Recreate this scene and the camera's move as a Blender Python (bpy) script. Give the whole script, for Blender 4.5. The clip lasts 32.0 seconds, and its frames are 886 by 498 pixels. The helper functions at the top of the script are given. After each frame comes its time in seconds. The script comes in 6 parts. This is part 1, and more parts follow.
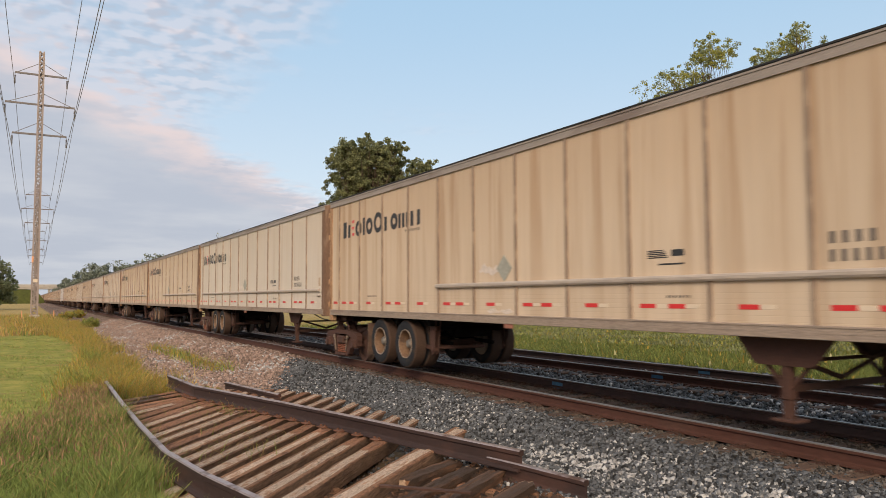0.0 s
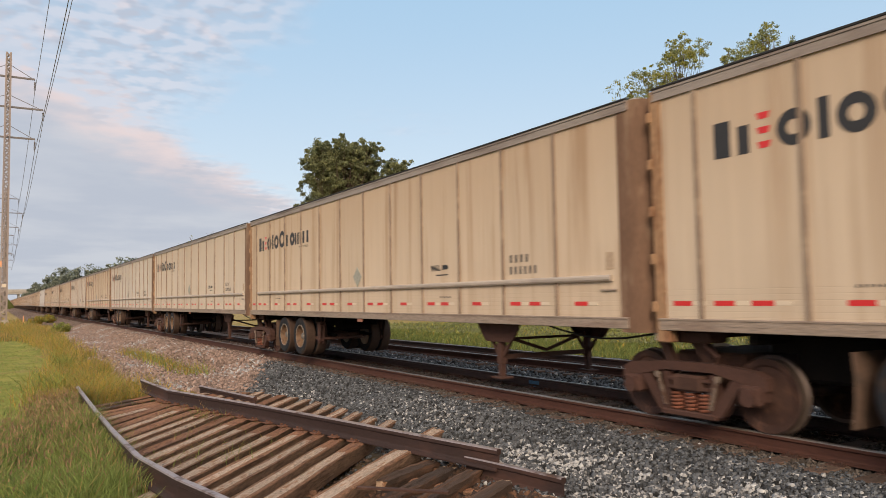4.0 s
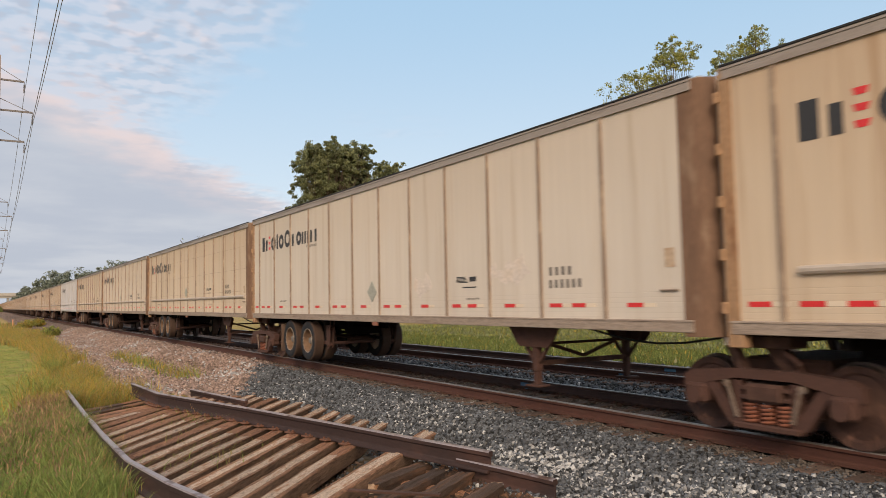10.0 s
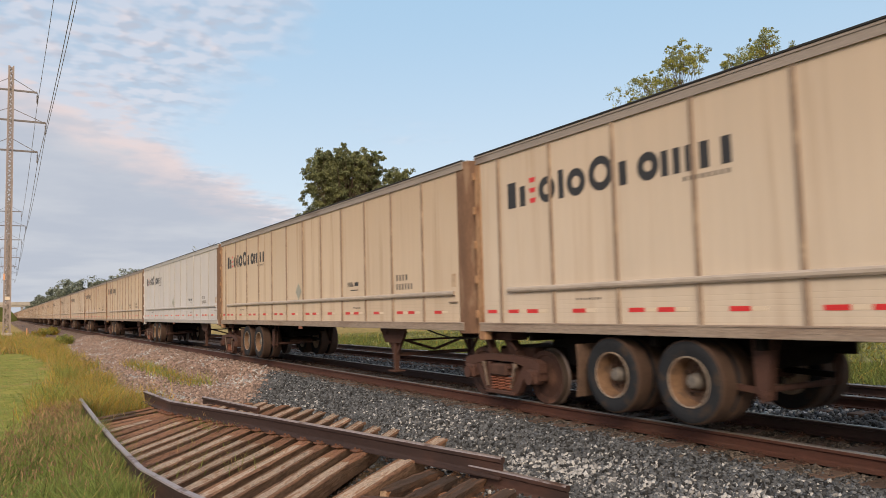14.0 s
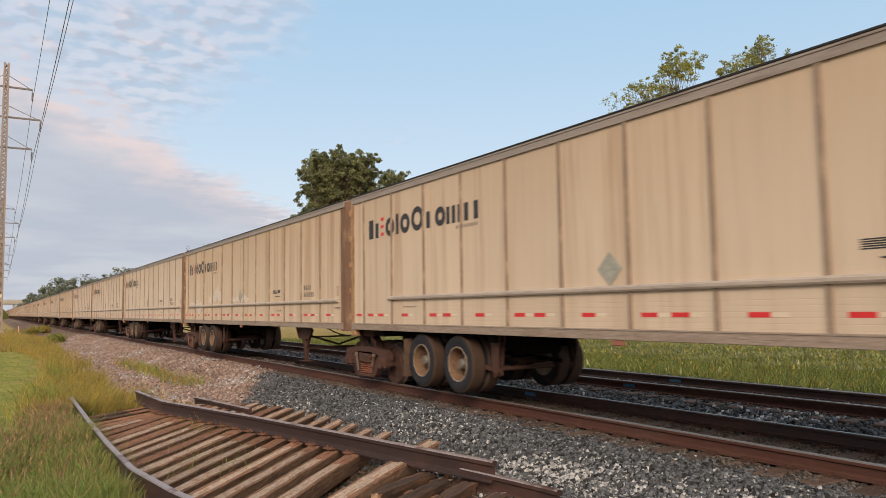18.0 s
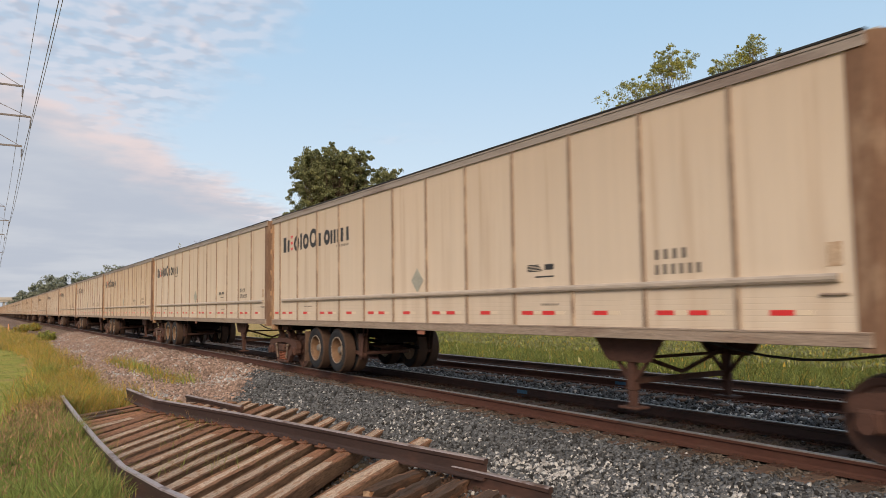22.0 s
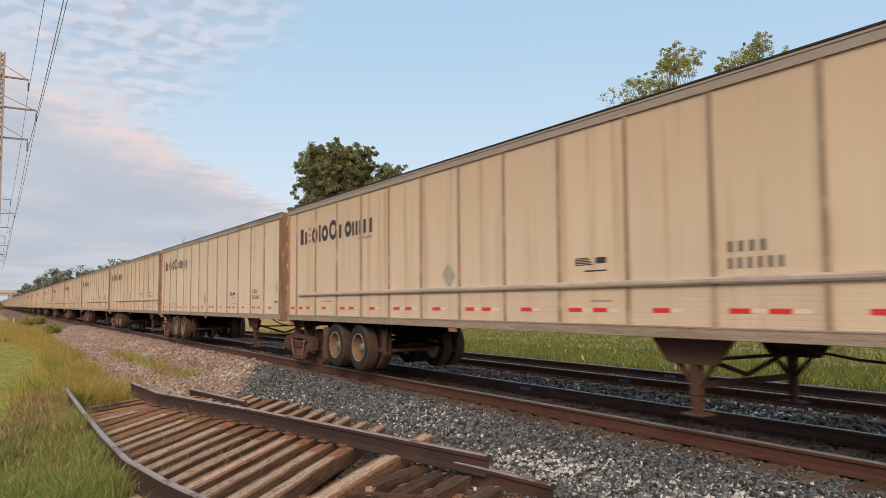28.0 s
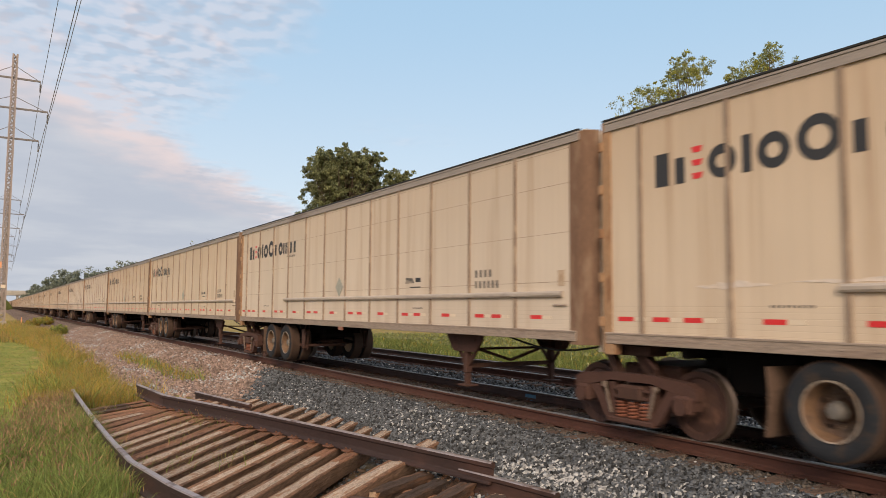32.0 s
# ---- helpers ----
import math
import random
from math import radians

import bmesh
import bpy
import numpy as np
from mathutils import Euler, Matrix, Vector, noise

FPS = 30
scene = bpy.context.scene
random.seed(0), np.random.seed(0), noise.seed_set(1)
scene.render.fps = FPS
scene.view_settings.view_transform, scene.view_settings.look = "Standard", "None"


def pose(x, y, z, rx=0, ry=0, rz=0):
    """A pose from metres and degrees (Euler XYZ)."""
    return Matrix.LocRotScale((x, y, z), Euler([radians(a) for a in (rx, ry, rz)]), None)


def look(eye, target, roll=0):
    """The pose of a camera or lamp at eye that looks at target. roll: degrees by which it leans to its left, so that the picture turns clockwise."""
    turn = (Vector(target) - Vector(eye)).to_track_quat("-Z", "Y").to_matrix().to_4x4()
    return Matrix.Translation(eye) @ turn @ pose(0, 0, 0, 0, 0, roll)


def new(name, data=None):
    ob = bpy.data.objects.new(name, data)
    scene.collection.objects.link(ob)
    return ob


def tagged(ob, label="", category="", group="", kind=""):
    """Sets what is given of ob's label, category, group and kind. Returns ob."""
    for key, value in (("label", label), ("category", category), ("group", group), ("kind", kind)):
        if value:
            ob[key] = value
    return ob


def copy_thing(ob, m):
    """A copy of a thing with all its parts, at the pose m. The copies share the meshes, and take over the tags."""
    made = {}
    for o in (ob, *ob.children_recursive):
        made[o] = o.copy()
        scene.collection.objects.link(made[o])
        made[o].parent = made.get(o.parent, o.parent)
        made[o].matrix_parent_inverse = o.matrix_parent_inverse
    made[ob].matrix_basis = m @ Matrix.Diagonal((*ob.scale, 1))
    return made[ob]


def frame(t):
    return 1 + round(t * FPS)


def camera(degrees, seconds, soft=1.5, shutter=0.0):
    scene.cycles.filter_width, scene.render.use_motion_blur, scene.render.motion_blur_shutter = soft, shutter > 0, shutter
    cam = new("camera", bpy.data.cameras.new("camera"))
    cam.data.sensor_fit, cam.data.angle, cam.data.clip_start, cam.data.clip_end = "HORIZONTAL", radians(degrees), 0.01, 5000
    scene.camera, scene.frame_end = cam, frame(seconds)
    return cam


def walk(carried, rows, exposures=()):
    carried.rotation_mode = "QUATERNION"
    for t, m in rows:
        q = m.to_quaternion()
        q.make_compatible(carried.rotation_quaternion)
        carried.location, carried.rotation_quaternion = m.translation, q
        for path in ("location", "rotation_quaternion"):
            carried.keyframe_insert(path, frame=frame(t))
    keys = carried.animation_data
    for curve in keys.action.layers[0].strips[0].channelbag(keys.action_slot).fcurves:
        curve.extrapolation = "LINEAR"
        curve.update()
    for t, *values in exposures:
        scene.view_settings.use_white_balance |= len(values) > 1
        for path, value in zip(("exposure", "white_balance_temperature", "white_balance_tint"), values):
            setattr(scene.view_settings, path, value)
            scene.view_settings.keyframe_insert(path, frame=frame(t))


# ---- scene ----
cam = camera(61.709, 32.0, soft=0.8, shutter=0.2)


def aim(x, y, z, yaw, pitch, roll):
    """A camera pose from a place and degrees of turn to the left of +y, of pitch and of roll."""
    return pose(x, y, z, 90 + pitch, 0, yaw) @ pose(0, 0, 0, 0, 0, roll)


PATH = [
    (0, -0.027, -0.005, 1.576, -29.178, 3.736, -0.259),
    (0.5, -0.034, 0.001, 1.571, -28.884, 3.721, 0.090),
    (1, -0.027, 0.005, 1.570, -29.045, 3.669, 0.029),
    (1.5, -0.025, 0.008, 1.570, -29.585, 3.657, -0.111),
    (2, -0.017, 0.009, 1.571, -30.350, 3.713, -0.258),
    (2.5, -0.016, -0.001, 1.570, -30.878, 3.758, -0.439),
    (3, -0.007, 0.006, 1.570, -31.108, 3.755, -0.738),
    (3.5, -0.010, 0.004, 1.571, -31.091, 3.765, -0.861),
    (5.5, -0.005, 0.007, 1.571, -30.885, 3.647, -1.100),
    (6, -0.011, 0.004, 1.571, -31.014, 3.653, -1.013),
    (6.5, -0.004, 0.007, 1.568, -31.265, 3.734, -0.902),
    (7, -0.010, -0.005, 1.572, -31.439, 3.813, -0.838),
    (7.5, -0.004, 0.003, 1.568, -31.551, 3.838, -0.778),
    (8, -0.005, -0.003, 1.569, -31.657, 3.829, -0.817),
    (8.5, -0.004, -0.001, 1.570, -31.783, 3.786, -0.827),
    (9, -0.001, -0.002, 1.569, -31.841, 3.779, -0.940),
    (9.5, 0.000, 0.003, 1.566, -31.737, 3.864, -1.010),
    (10, -0.000, 0.003, 1.567, -31.636, 3.913, -1.114),
    (10.5, -0.000, 0.003, 1.569, -31.657, 3.900, -1.187),
    (11, 0.004, 0.006, 1.564, -31.682, 3.891, -1.201),
    (11.5, 0.003, 0.005, 1.566, -31.683, 3.888, -1.197),
    (12, 0.007, 0.006, 1.570, -31.585, 3.942, -1.303),
    (12.5, -0.004, -0.005, 1.572, -31.344, 4.136, -1.282),
    (13, 0.011, 0.009, 1.571, -31.006, 4.258, -1.493),
    (13.5, -0.001, -0.002, 1.570, -30.934, 4.381, -1.450),
    (14, 0.003, 0.002, 1.570, -30.839, 4.384, -1.511),
    (14.5, 0.001, 0.001, 1.564, -30.837, 4.381, -1.435),
    (16.5, 0.001, -0.006, 1.569, -30.962, 4.206, -1.071),
    (17, 0.003, 0.001, 1.566, -31.074, 4.340, -0.853),
    (17.5, 0.007, 0.001, 1.568, -31.280, 4.455, -0.809),
    (18, 0.003, -0.000, 1.569, -31.263, 4.591, -0.829),
    (18.5, 0.006, -0.005, 1.569, -31.200, 4.658, -0.905),
    (19, 0.000, -0.007, 1.568, -31.129, 4.639, -0.893),
    (19.5, 0.004, -0.005, 1.570, -31.061, 4.473, -0.985),
    (20, 0.003, -0.004, 1.568, -31.118, 4.327, -0.914),
    (20.5, 0.005, 0.001, 1.565, -31.286, 4.232, -0.804),
    (21, 0.009, 0.003, 1.565, -31.536, 4.235, -0.746),
    (21.5, 0.004, -0.003, 1.567, -31.707, 4.339, -0.718),
    (22, 0.006, -0.003, 1.568, -31.845, 4.425, -0.795),
    (22.5, 0.010, -0.003, 1.568, -31.886, 4.454, -0.947),
    (23, 0.007, -0.007, 1.567, -31.882, 4.462, -1.023),
    (23.5, 0.009, 0.000, 1.567, -31.792, 4.347, -1.103),
    (24, 0.001, -0.007, 1.568, -31.651, 4.304, -1.122),
    (24.5, 0.011, 0.002, 1.565, -31.628, 4.246, -1.115),
    (25, 0.008, -0.002, 1.566, -31.602, 4.272, -0.959),
    (25.5, 0.007, -0.003, 1.567, -31.580, 4.257, -0.869),
    (27.5, 0.007, -0.007, 1.565, -31.467, 4.180, -0.499),
    (28, 0.008, -0.001, 1.566, -31.533, 4.135, -0.363),
    (28.5, 0.007, -0.004, 1.566, -31.672, 4.135, -0.175),
    (29, 0.011, 0.001, 1.566, -31.765, 4.117, -0.087),
    (29.5, 0.010, -0.005, 1.567, -31.934, 4.112, -0.009),
    (30, 0.009, 0.000, 1.566, -31.948, 4.129, 0.119),
    (30.5, 0.008, -0.003, 1.565, -31.892, 4.238, 0.194),
    (31, 0.005, -0.004, 1.569, -31.627, 4.331, 0.212),
    (31.5, 0.010, -0.001, 1.569, -31.302, 4.465, 0.307),
    (32, 0.006, 0.003, 1.567, -30.995, 4.611, 0.429),
]
walk(cam, [(row[0], aim(*row[1:])) for row in PATH])

# ---- world, sun, exposure ----
scene.view_settings.exposure = 0.3
SUN_AZ, SUN_EL = radians(216), radians(28)   # azimuth clockwise from +y
world = bpy.data.worlds.new("dawn_sky")
scene.world = world
world.use_nodes = True


class Nodes:
    """Small helper to write node trees."""

    def __init__(self, tree):
        self.tree = tree
        tree.nodes.clear()

    def add(self, kind, operation=None):
        node = self.tree.nodes.new(kind)
        if operation:
            node.operation = operation
        return node

    def link(self, a, b):
        self.tree.links.new(a, b)

    def put(self, socket, value):
        if isinstance(value, bpy.types.NodeSocket):
            self.link(value, socket)
        else:
            socket.default_value = value

    def math(self, op, a, b=0.0, c=0.0, clamp=False):
        node = self.add("ShaderNodeMath", op)
        node.use_clamp = clamp
        for k, value in enumerate((a, b, c)):
            self.put(node.inputs[k], value)
        return node.outputs[0]

    def vec(self, op, a, b=(0, 0, 0)):
        node = self.add("ShaderNodeVectorMath", op)
        self.put(node.inputs[0], a)
        self.put(node.inputs[1], b)
        return node.outputs["Value"] if op == "DOT_PRODUCT" else node.outputs[0]

    def mix(self, fac, a, b, blend="MIX"):
        node = self.add("ShaderNodeMix")
        node.data_type, node.blend_type = "RGBA", blend
        self.put(node.inputs[0], fac)
        self.put(node.inputs[6], a if isinstance(a, bpy.types.NodeSocket) else (*a, 1))
        self.put(node.inputs[7], b if isinstance(b, bpy.types.NodeSocket) else (*b, 1))
        return node.outputs[2]

    def noise(self, vector, scale, detail=4.0, rough=0.55):
        node = self.add("ShaderNodeTexNoise")
        self.put(node.inputs["Vector"], vector)
        node.inputs["Scale"].default_value = scale
        node.inputs["Detail"].default_value = detail
        node.inputs["Roughness"].default_value = rough
        return node.outputs["Fac"]

    def ramp(self, value, low, high, to_low=0.0, to_high=1.0):
        node = self.add("ShaderNodeMapRange")
        node.interpolation_type = "SMOOTHSTEP"
        for k, v in enumerate((value, low, high, to_low, to_high)):
            self.put(node.inputs[k], v)
        return node.outputs[0]


def make_sky():
    n = Nodes(world.node_tree)
    sky = n.add("ShaderNodeTexSky")
    sky.sky_type, sky.sun_disc, sky.sun_elevation, sky.sun_rotation = "NISHITA", False, SUN_EL, SUN_AZ
    sky.altitude, sky.air_density, sky.dust_density, sky.ozone_density = 200.0, 1.0, 1.2, 1.6
    way = n.add("ShaderNodeTexCoord").outputs["Generated"]
    sep = n.add("ShaderNodeSeparateXYZ")
    n.link(way, sep.inputs[0])
    up = n.math("MAXIMUM", sep.outputs[2], 0.02)
    # soft haze, pale at the horizon, over the scattering sky
    pale = n.ramp(sep.outputs[2], 0.0, 0.45)
    haze = n.mix(pale, (0.63, 0.69, 0.74), (0.375, 0.56, 0.735))
    scaled = n.vec("SCALE", sky.outputs[0])
    scaled.node.inputs["Scale"].default_value = 0.10
    base = n.mix(0.80, scaled, haze)
    # the dawn glow about the sun, behind the viewer
    to_sun = n.vec("DOT_PRODUCT", way, (math.sin(SUN_AZ) * math.cos(SUN_EL), math.cos(SUN_AZ) * math.cos(SUN_EL), math.sin(SUN_EL)))
    base = n.mix(n.ramp(to_sun, 0.1, 1.0), base, (1.45, 1.12, 0.84))
    # a cloud bank over the line of the railway, breaking up into puffs with height
    flat = n.add("ShaderNodeCombineXYZ")
    n.put(flat.inputs[0], n.math("DIVIDE", sep.outputs[0], n.math("ADD", up, 0.10)))
    n.put(flat.inputs[1], n.math("DIVIDE", sep.outputs[1], n.math("ADD", up, 0.10)))
    big = n.noise(flat.outputs[0], 0.9, 5.0, 0.55)
    middle = n.noise(flat.outputs[0], 4.2, 3.0, 0.5)
    small = n.noise(flat.outputs[0], 12.0, 2.0, 0.45)
    shifted = n.vec("ADD", flat.outputs[0], (0.028, 0.036, 0.0))
    lit_side = n.math("SUBTRACT", n.noise(shifted, 12.0, 2.0, 0.45), small)
    bank = n.vec("DOT_PRODUCT", way, (-0.399, 0.258, -0.880))
    ragged = n.math("MULTIPLY", n.math("SUBTRACT", n.noise(flat.outputs[0], 4.5, 5.0, 0.55), 0.5), 0.07)
    edge = n.math("ADD", bank, ragged)
    mask = n.ramp(edge, -0.022, 0.016)
    # soft puffs in rows above the bank, thinning out to one side
    side = n.math("ADD", n.math("SUBTRACT", sep.outputs[0], n.math("MULTIPLY", sep.outputs[2], 0.95)), 0.01)
    side = n.math("ADD", side, n.math("MULTIPLY", n.math("SUBTRACT", middle, 0.5), 0.22))
    high = n.math("MULTIPLY", n.ramp(side, 0.03, -0.09), n.math("MULTIPLY", n.ramp(sep.outputs[2], 0.12, 0.22), n.ramp(sep.outputs[1], 0.55, 0.75)))
    veil = n.math("MULTIPLY", high, 0.42)
    puffs = n.math("MULTIPLY", n.ramp(n.math("ADD", n.math("MULTIPLY", small, 0.65), n.math("MULTIPLY", middle, 0.35)), 0.36, 0.66), high)
    body = n.math("MAXIMUM", n.math("MULTIPLY", mask, 0.93), n.math("MAXIMUM", n.math("MULTIPLY", puffs, 0.85), veil))
    wisp = n.math("MULTIPLY", n.ramp(big, 0.56, 0.74), 0.30)
    cover = n.math("MAXIMUM", body, wisp)
    rim = n.math("MULTIPLY", n.ramp(edge, 0.065, 0.005), n.math("MULTIPLY", n.ramp(edge, -0.05, 0.0, 0.15, 1.0), n.ramp(sep.outputs[2], 0.08, 0.20)))
    lit = n.math("MULTIPLY", rim, n.ramp(middle, 0.34, 0.58, 0.35, 1.0))
    grey = n.mix(n.ramp(lit_side, -0.13, 0.15), (0.385, 0.425, 0.51), (0.70, 0.605, 0.605))
    dull = n.mix(n.ramp(big, 0.40, 0.65), (0.40, 0.43, 0.50), (0.475, 0.495, 0.545))
    cloud = n.mix(n.ramp(edge, -0.02, 0.03), grey, dull)
    cloud = n.mix(lit, cloud, (0.665, 0.555, 0.545))
    colour = n.mix(cover, base, cloud)
    back = n.add("ShaderNodeBackground")
    n.link(colour, back.inputs[0])
    back.inputs[1].default_value = 1.0
    n.link(back.outputs[0], n.add("ShaderNodeOutputWorld").inputs[0])


make_sky()
sun_data = bpy.data.lights.new("sun", "SUN")
sun_data.energy, sun_data.angle, sun_data.color = 2.2, radians(20), (1.0, 0.80, 0.60)
sun = new("sun", sun_data)
sun.matrix_world = look((0, 0, 0), (-math.sin(SUN_AZ) * math.cos(SUN_EL), -math.cos(SUN_AZ) * math.cos(SUN_EL), -math.sin(SUN_EL)))

# ---- materials ----


def material(name, colour, rough=0.75, metal=0.0, vary=0.18, size=1.5, grain=25.0, bump=0.15, depth=0.01,
             second=None, share=0.4, stretch=(1, 1, 1), island=0.0, object_vary=0.0, spec=0.4, leaf=0.0):
    """A surface with variation at two scales, a second tone in stains, and fine relief."""
    m = bpy.data.materials.new(name)
    m.use_nodes = True
    n = Nodes(m.node_tree)
    info = n.add("ShaderNodeObjectInfo")
    place = n.add("ShaderNodeTexCoord").outputs["Object"]
    move = n.add("ShaderNodeCombineXYZ")
    for k, f in enumerate((37.0, 61.0, 23.0)):
        n.put(move.inputs[k], n.math("MULTIPLY", info.outputs["Random"], f))
    place = n.vec("ADD", n.vec("MULTIPLY", place, stretch), move.outputs[0])
    coarse, fine = n.noise(place, size, 5.0), n.noise(place, grain, 3.0)
    tone = n.mix(n.ramp(coarse, 0.62 - 0.3 * share, 0.72 - 0.1 * share), colour, second) if second else n.mix(0.0, colour, colour)
    level = n.math("ADD", 1.0, n.math("MULTIPLY", n.math("SUBTRACT", n.math("ADD", coarse, fine), 1.0), 2.2 * vary))
    if island:
        rnd = n.add("ShaderNodeNewGeometry").outputs["Random Per Island"]
        level = n.math("MULTIPLY", level, n.math("ADD", 1.0 - island, n.math("MULTIPLY", rnd, 2 * island)))
    if object_vary:
        level = n.math("MULTIPLY", level, n.math("ADD", 1.0 - object_vary, n.math("MULTIPLY", info.outputs["Random"], 2 * object_vary)))
    scaled = n.add("ShaderNodeVectorMath", operation="SCALE")
    n.link(tone, scaled.inputs[0])
    n.link(level, scaled.inputs["Scale"])
    shade = n.add("ShaderNodeBsdfPrincipled")
    n.link(scaled.outputs[0], shade.inputs["Base Color"])
    n.put(shade.inputs["Roughness"], n.math("ADD", rough, n.math("MULTIPLY", n.math("SUBTRACT", coarse, 0.5), 0.25), clamp=True))
    shade.inputs["Metallic"].default_value = metal
    shade.inputs["Specular IOR Level"].default_value = spec
    if bump:
        relief = n.add("ShaderNodeBump")
        relief.inputs["Strength"].default_value = bump
        relief.inputs["Distance"].default_value = depth
        n.link(n.math("ADD", coarse, fine), relief.inputs["Height"])
        n.link(relief.outputs[0], shade.inputs["Normal"])
    out = n.add("ShaderNodeOutputMaterial")
    if leaf:
        thin = n.add("ShaderNodeBsdfTranslucent")
        n.link(scaled.outputs[0], thin.inputs[0])
        mixed = n.add("ShaderNodeMixShader")
        mixed.inputs[0].default_value = leaf
        n.link(shade.outputs[0], mixed.inputs[1])
        n.link(thin.outputs[0], mixed.inputs[2])
        n.link(mixed.outputs[0], out.inputs[0])
    else:
        n.link(shade.outputs[0], out.inputs[0])
    return m


def paint(name, colour, dirt, share):
    """Trailer paint: smooth sheets with broad soft runs of dirt, grime along the posts and a faintly ribbed foot."""
    m = bpy.data.materials.new(name)
    m.use_nodes = True
    n = Nodes(m.node_tree)
    info = n.add("ShaderNodeObjectInfo").outputs["Random"]
    raw = n.add("ShaderNodeTexCoord").outputs["Object"]
    sep = n.add("ShaderNodeSeparateXYZ")
    n.link(raw, sep.inputs[0])
    move = n.add("ShaderNodeCombineXYZ")
    for k, f in enumerate((37.0, 61.0, 23.0)):
        n.put(move.inputs[k], n.math("MULTIPLY", info, f))
    place = n.vec("ADD", raw, move.outputs[0])
    runs = n.noise(n.vec("MULTIPLY", place, (1, 2.6, 0.09)), 1.0, 6.0, 0.66)
    thin = n.noise(n.vec("MULTIPLY", place, (1, 9.0, 0.35)), 1.0, 3.0, 0.6)
    cloud = n.noise(place, 0.9, 4.0)
    speck = n.noise(place, 30.0, 3.0)
    height = n.ramp(sep.outputs[2], 1.4, 3.8, 0.45, 1.0)
    stain = n.math("MULTIPLY", n.ramp(n.math("ADD", runs, n.math("MULTIPLY", thin, 0.12)), 0.64 - 0.25 * share, 0.84 - 0.25 * share), height)
    # grime beside the posts
    beside = n.ramp(n.math("PINGPONG", sep.outputs[1], 0.6515), 0.50, 0.65)
    grime = n.math("MULTIPLY", n.math("MULTIPLY", beside, n.ramp(n.noise(n.vec("MULTIPLY", place, (1, 1.3, 0.4)), 1.0, 3.0), 0.40, 0.65)), 0.9 * share)
    # colour goes over to the second tone towards the roof, unevenly
    upper_tone = n.math("MULTIPLY", n.ramp(n.math("ADD", sep.outputs[2], n.math("MULTIPLY", n.math("SUBTRACT", cloud, 0.5), 1.6)), 2.0, 4.2), 0.45)
    tone = n.mix(n.math("MAXIMUM", n.math("MAXIMUM", n.math("MULTIPLY", stain, 0.85), upper_tone), grime), colour, dirt)
    # thin horizontal ribs near the foot
    wave = n.math("ABSOLUTE", n.math("SUBTRACT", n.math("FRACT", n.math("DIVIDE", sep.outputs[2], 0.062)), 0.5))
    line = n.math("MULTIPLY", n.ramp(wave, 0.40, 0.48), n.ramp(sep.outputs[2], 1.66, 1.60))
    level = n.math("ADD", 0.96, n.math("MULTIPLY", info, 0.08))
    level = n.math("ADD", level, n.math("MULTIPLY", n.math("SUBTRACT", n.math("ADD", cloud, thin), 1.0), 0.16))
    level = n.math("SUBTRACT", level, n.math("MULTIPLY", line, 0.06))
    scaled = n.add("ShaderNodeVectorMath", operation="SCALE")
    n.link(tone, scaled.inputs[0])
    n.link(level, scaled.inputs["Scale"])
    shade = n.add("ShaderNodeBsdfPrincipled")
    n.link(scaled.outputs[0], shade.inputs["Base Color"])
    n.put(shade.inputs["Roughness"], n.math("ADD", 0.5, n.math("MULTIPLY", cloud, 0.3)))
    shade.inputs["Specular IOR Level"].default_value = 0.2
    relief = n.add("ShaderNodeBump")
    relief.inputs["Strength"].default_value = 0.15
    relief.inputs["Distance"].default_value = 0.008
    n.link(n.math("ADD", n.math("MULTIPLY", cloud, 2.0), n.math("SUBTRACT", n.math("MULTIPLY", speck, 0.3), line)), relief.inputs["Height"])
    n.link(relief.outputs[0], shade.inputs["Normal"])
    n.link(shade.outputs[0], n.add("ShaderNodeOutputMaterial").inputs[0])
    return m


PAINT = {
    "tan": paint("tan_paint", (0.545, 0.46, 0.37), (0.365, 0.265, 0.185), 0.46),
    "cream": paint("cream_paint", (0.555, 0.487, 0.415), (0.40, 0.312, 0.238), 0.42),
    "orange": paint("weathered_tan_paint", (0.545, 0.455, 0.36), (0.345, 0.235, 0.15), 0.55),
    "pale": paint("pale_paint", (0.54, 0.497, 0.45), (0.42, 0.35, 0.285), 0.36),
    "white": paint("white_paint", (0.525, 0.525, 0.555), (0.45, 0.43, 0.43), 0.2),
}
SEAM = material("dirty_seam_metal", (0.25, 0.19, 0.15), rough=0.7, vary=0.3, size=3, grain=30, second=(0.33, 0.26, 0.20))
BAND = material("grimy_aluminium", (0.30, 0.247, 0.208), rough=0.65, metal=0.08, vary=0.4, size=2.2, grain=20, second=(0.21, 0.163, 0.135), share=0.5,
                stretch=(1, 0.4, 3))
BRIGHT = material("dull_aluminium", (0.43, 0.375, 0.33), rough=0.5, metal=0.25, vary=0.25, size=2, grain=14, stretch=(1, 0.3, 1))
RUSTY_POST = material("rusted_post", (0.15, 0.088, 0.058), rough=0.8, vary=0.3, size=2.5, grain=18, second=(0.20, 0.135, 0.095), stretch=(2, 2, 0.6))
OCHRE_POST = material("ochre_post", (0.33, 0.205, 0.12), rough=0.8, vary=0.5, size=3.5, grain=18, second=(0.17, 0.085, 0.045), share=0.5, stretch=(2, 2, 0.7))
ROOF = material("roof_sheet", (0.42, 0.41, 0.40), rough=0.6, metal=0.2, vary=0.2)
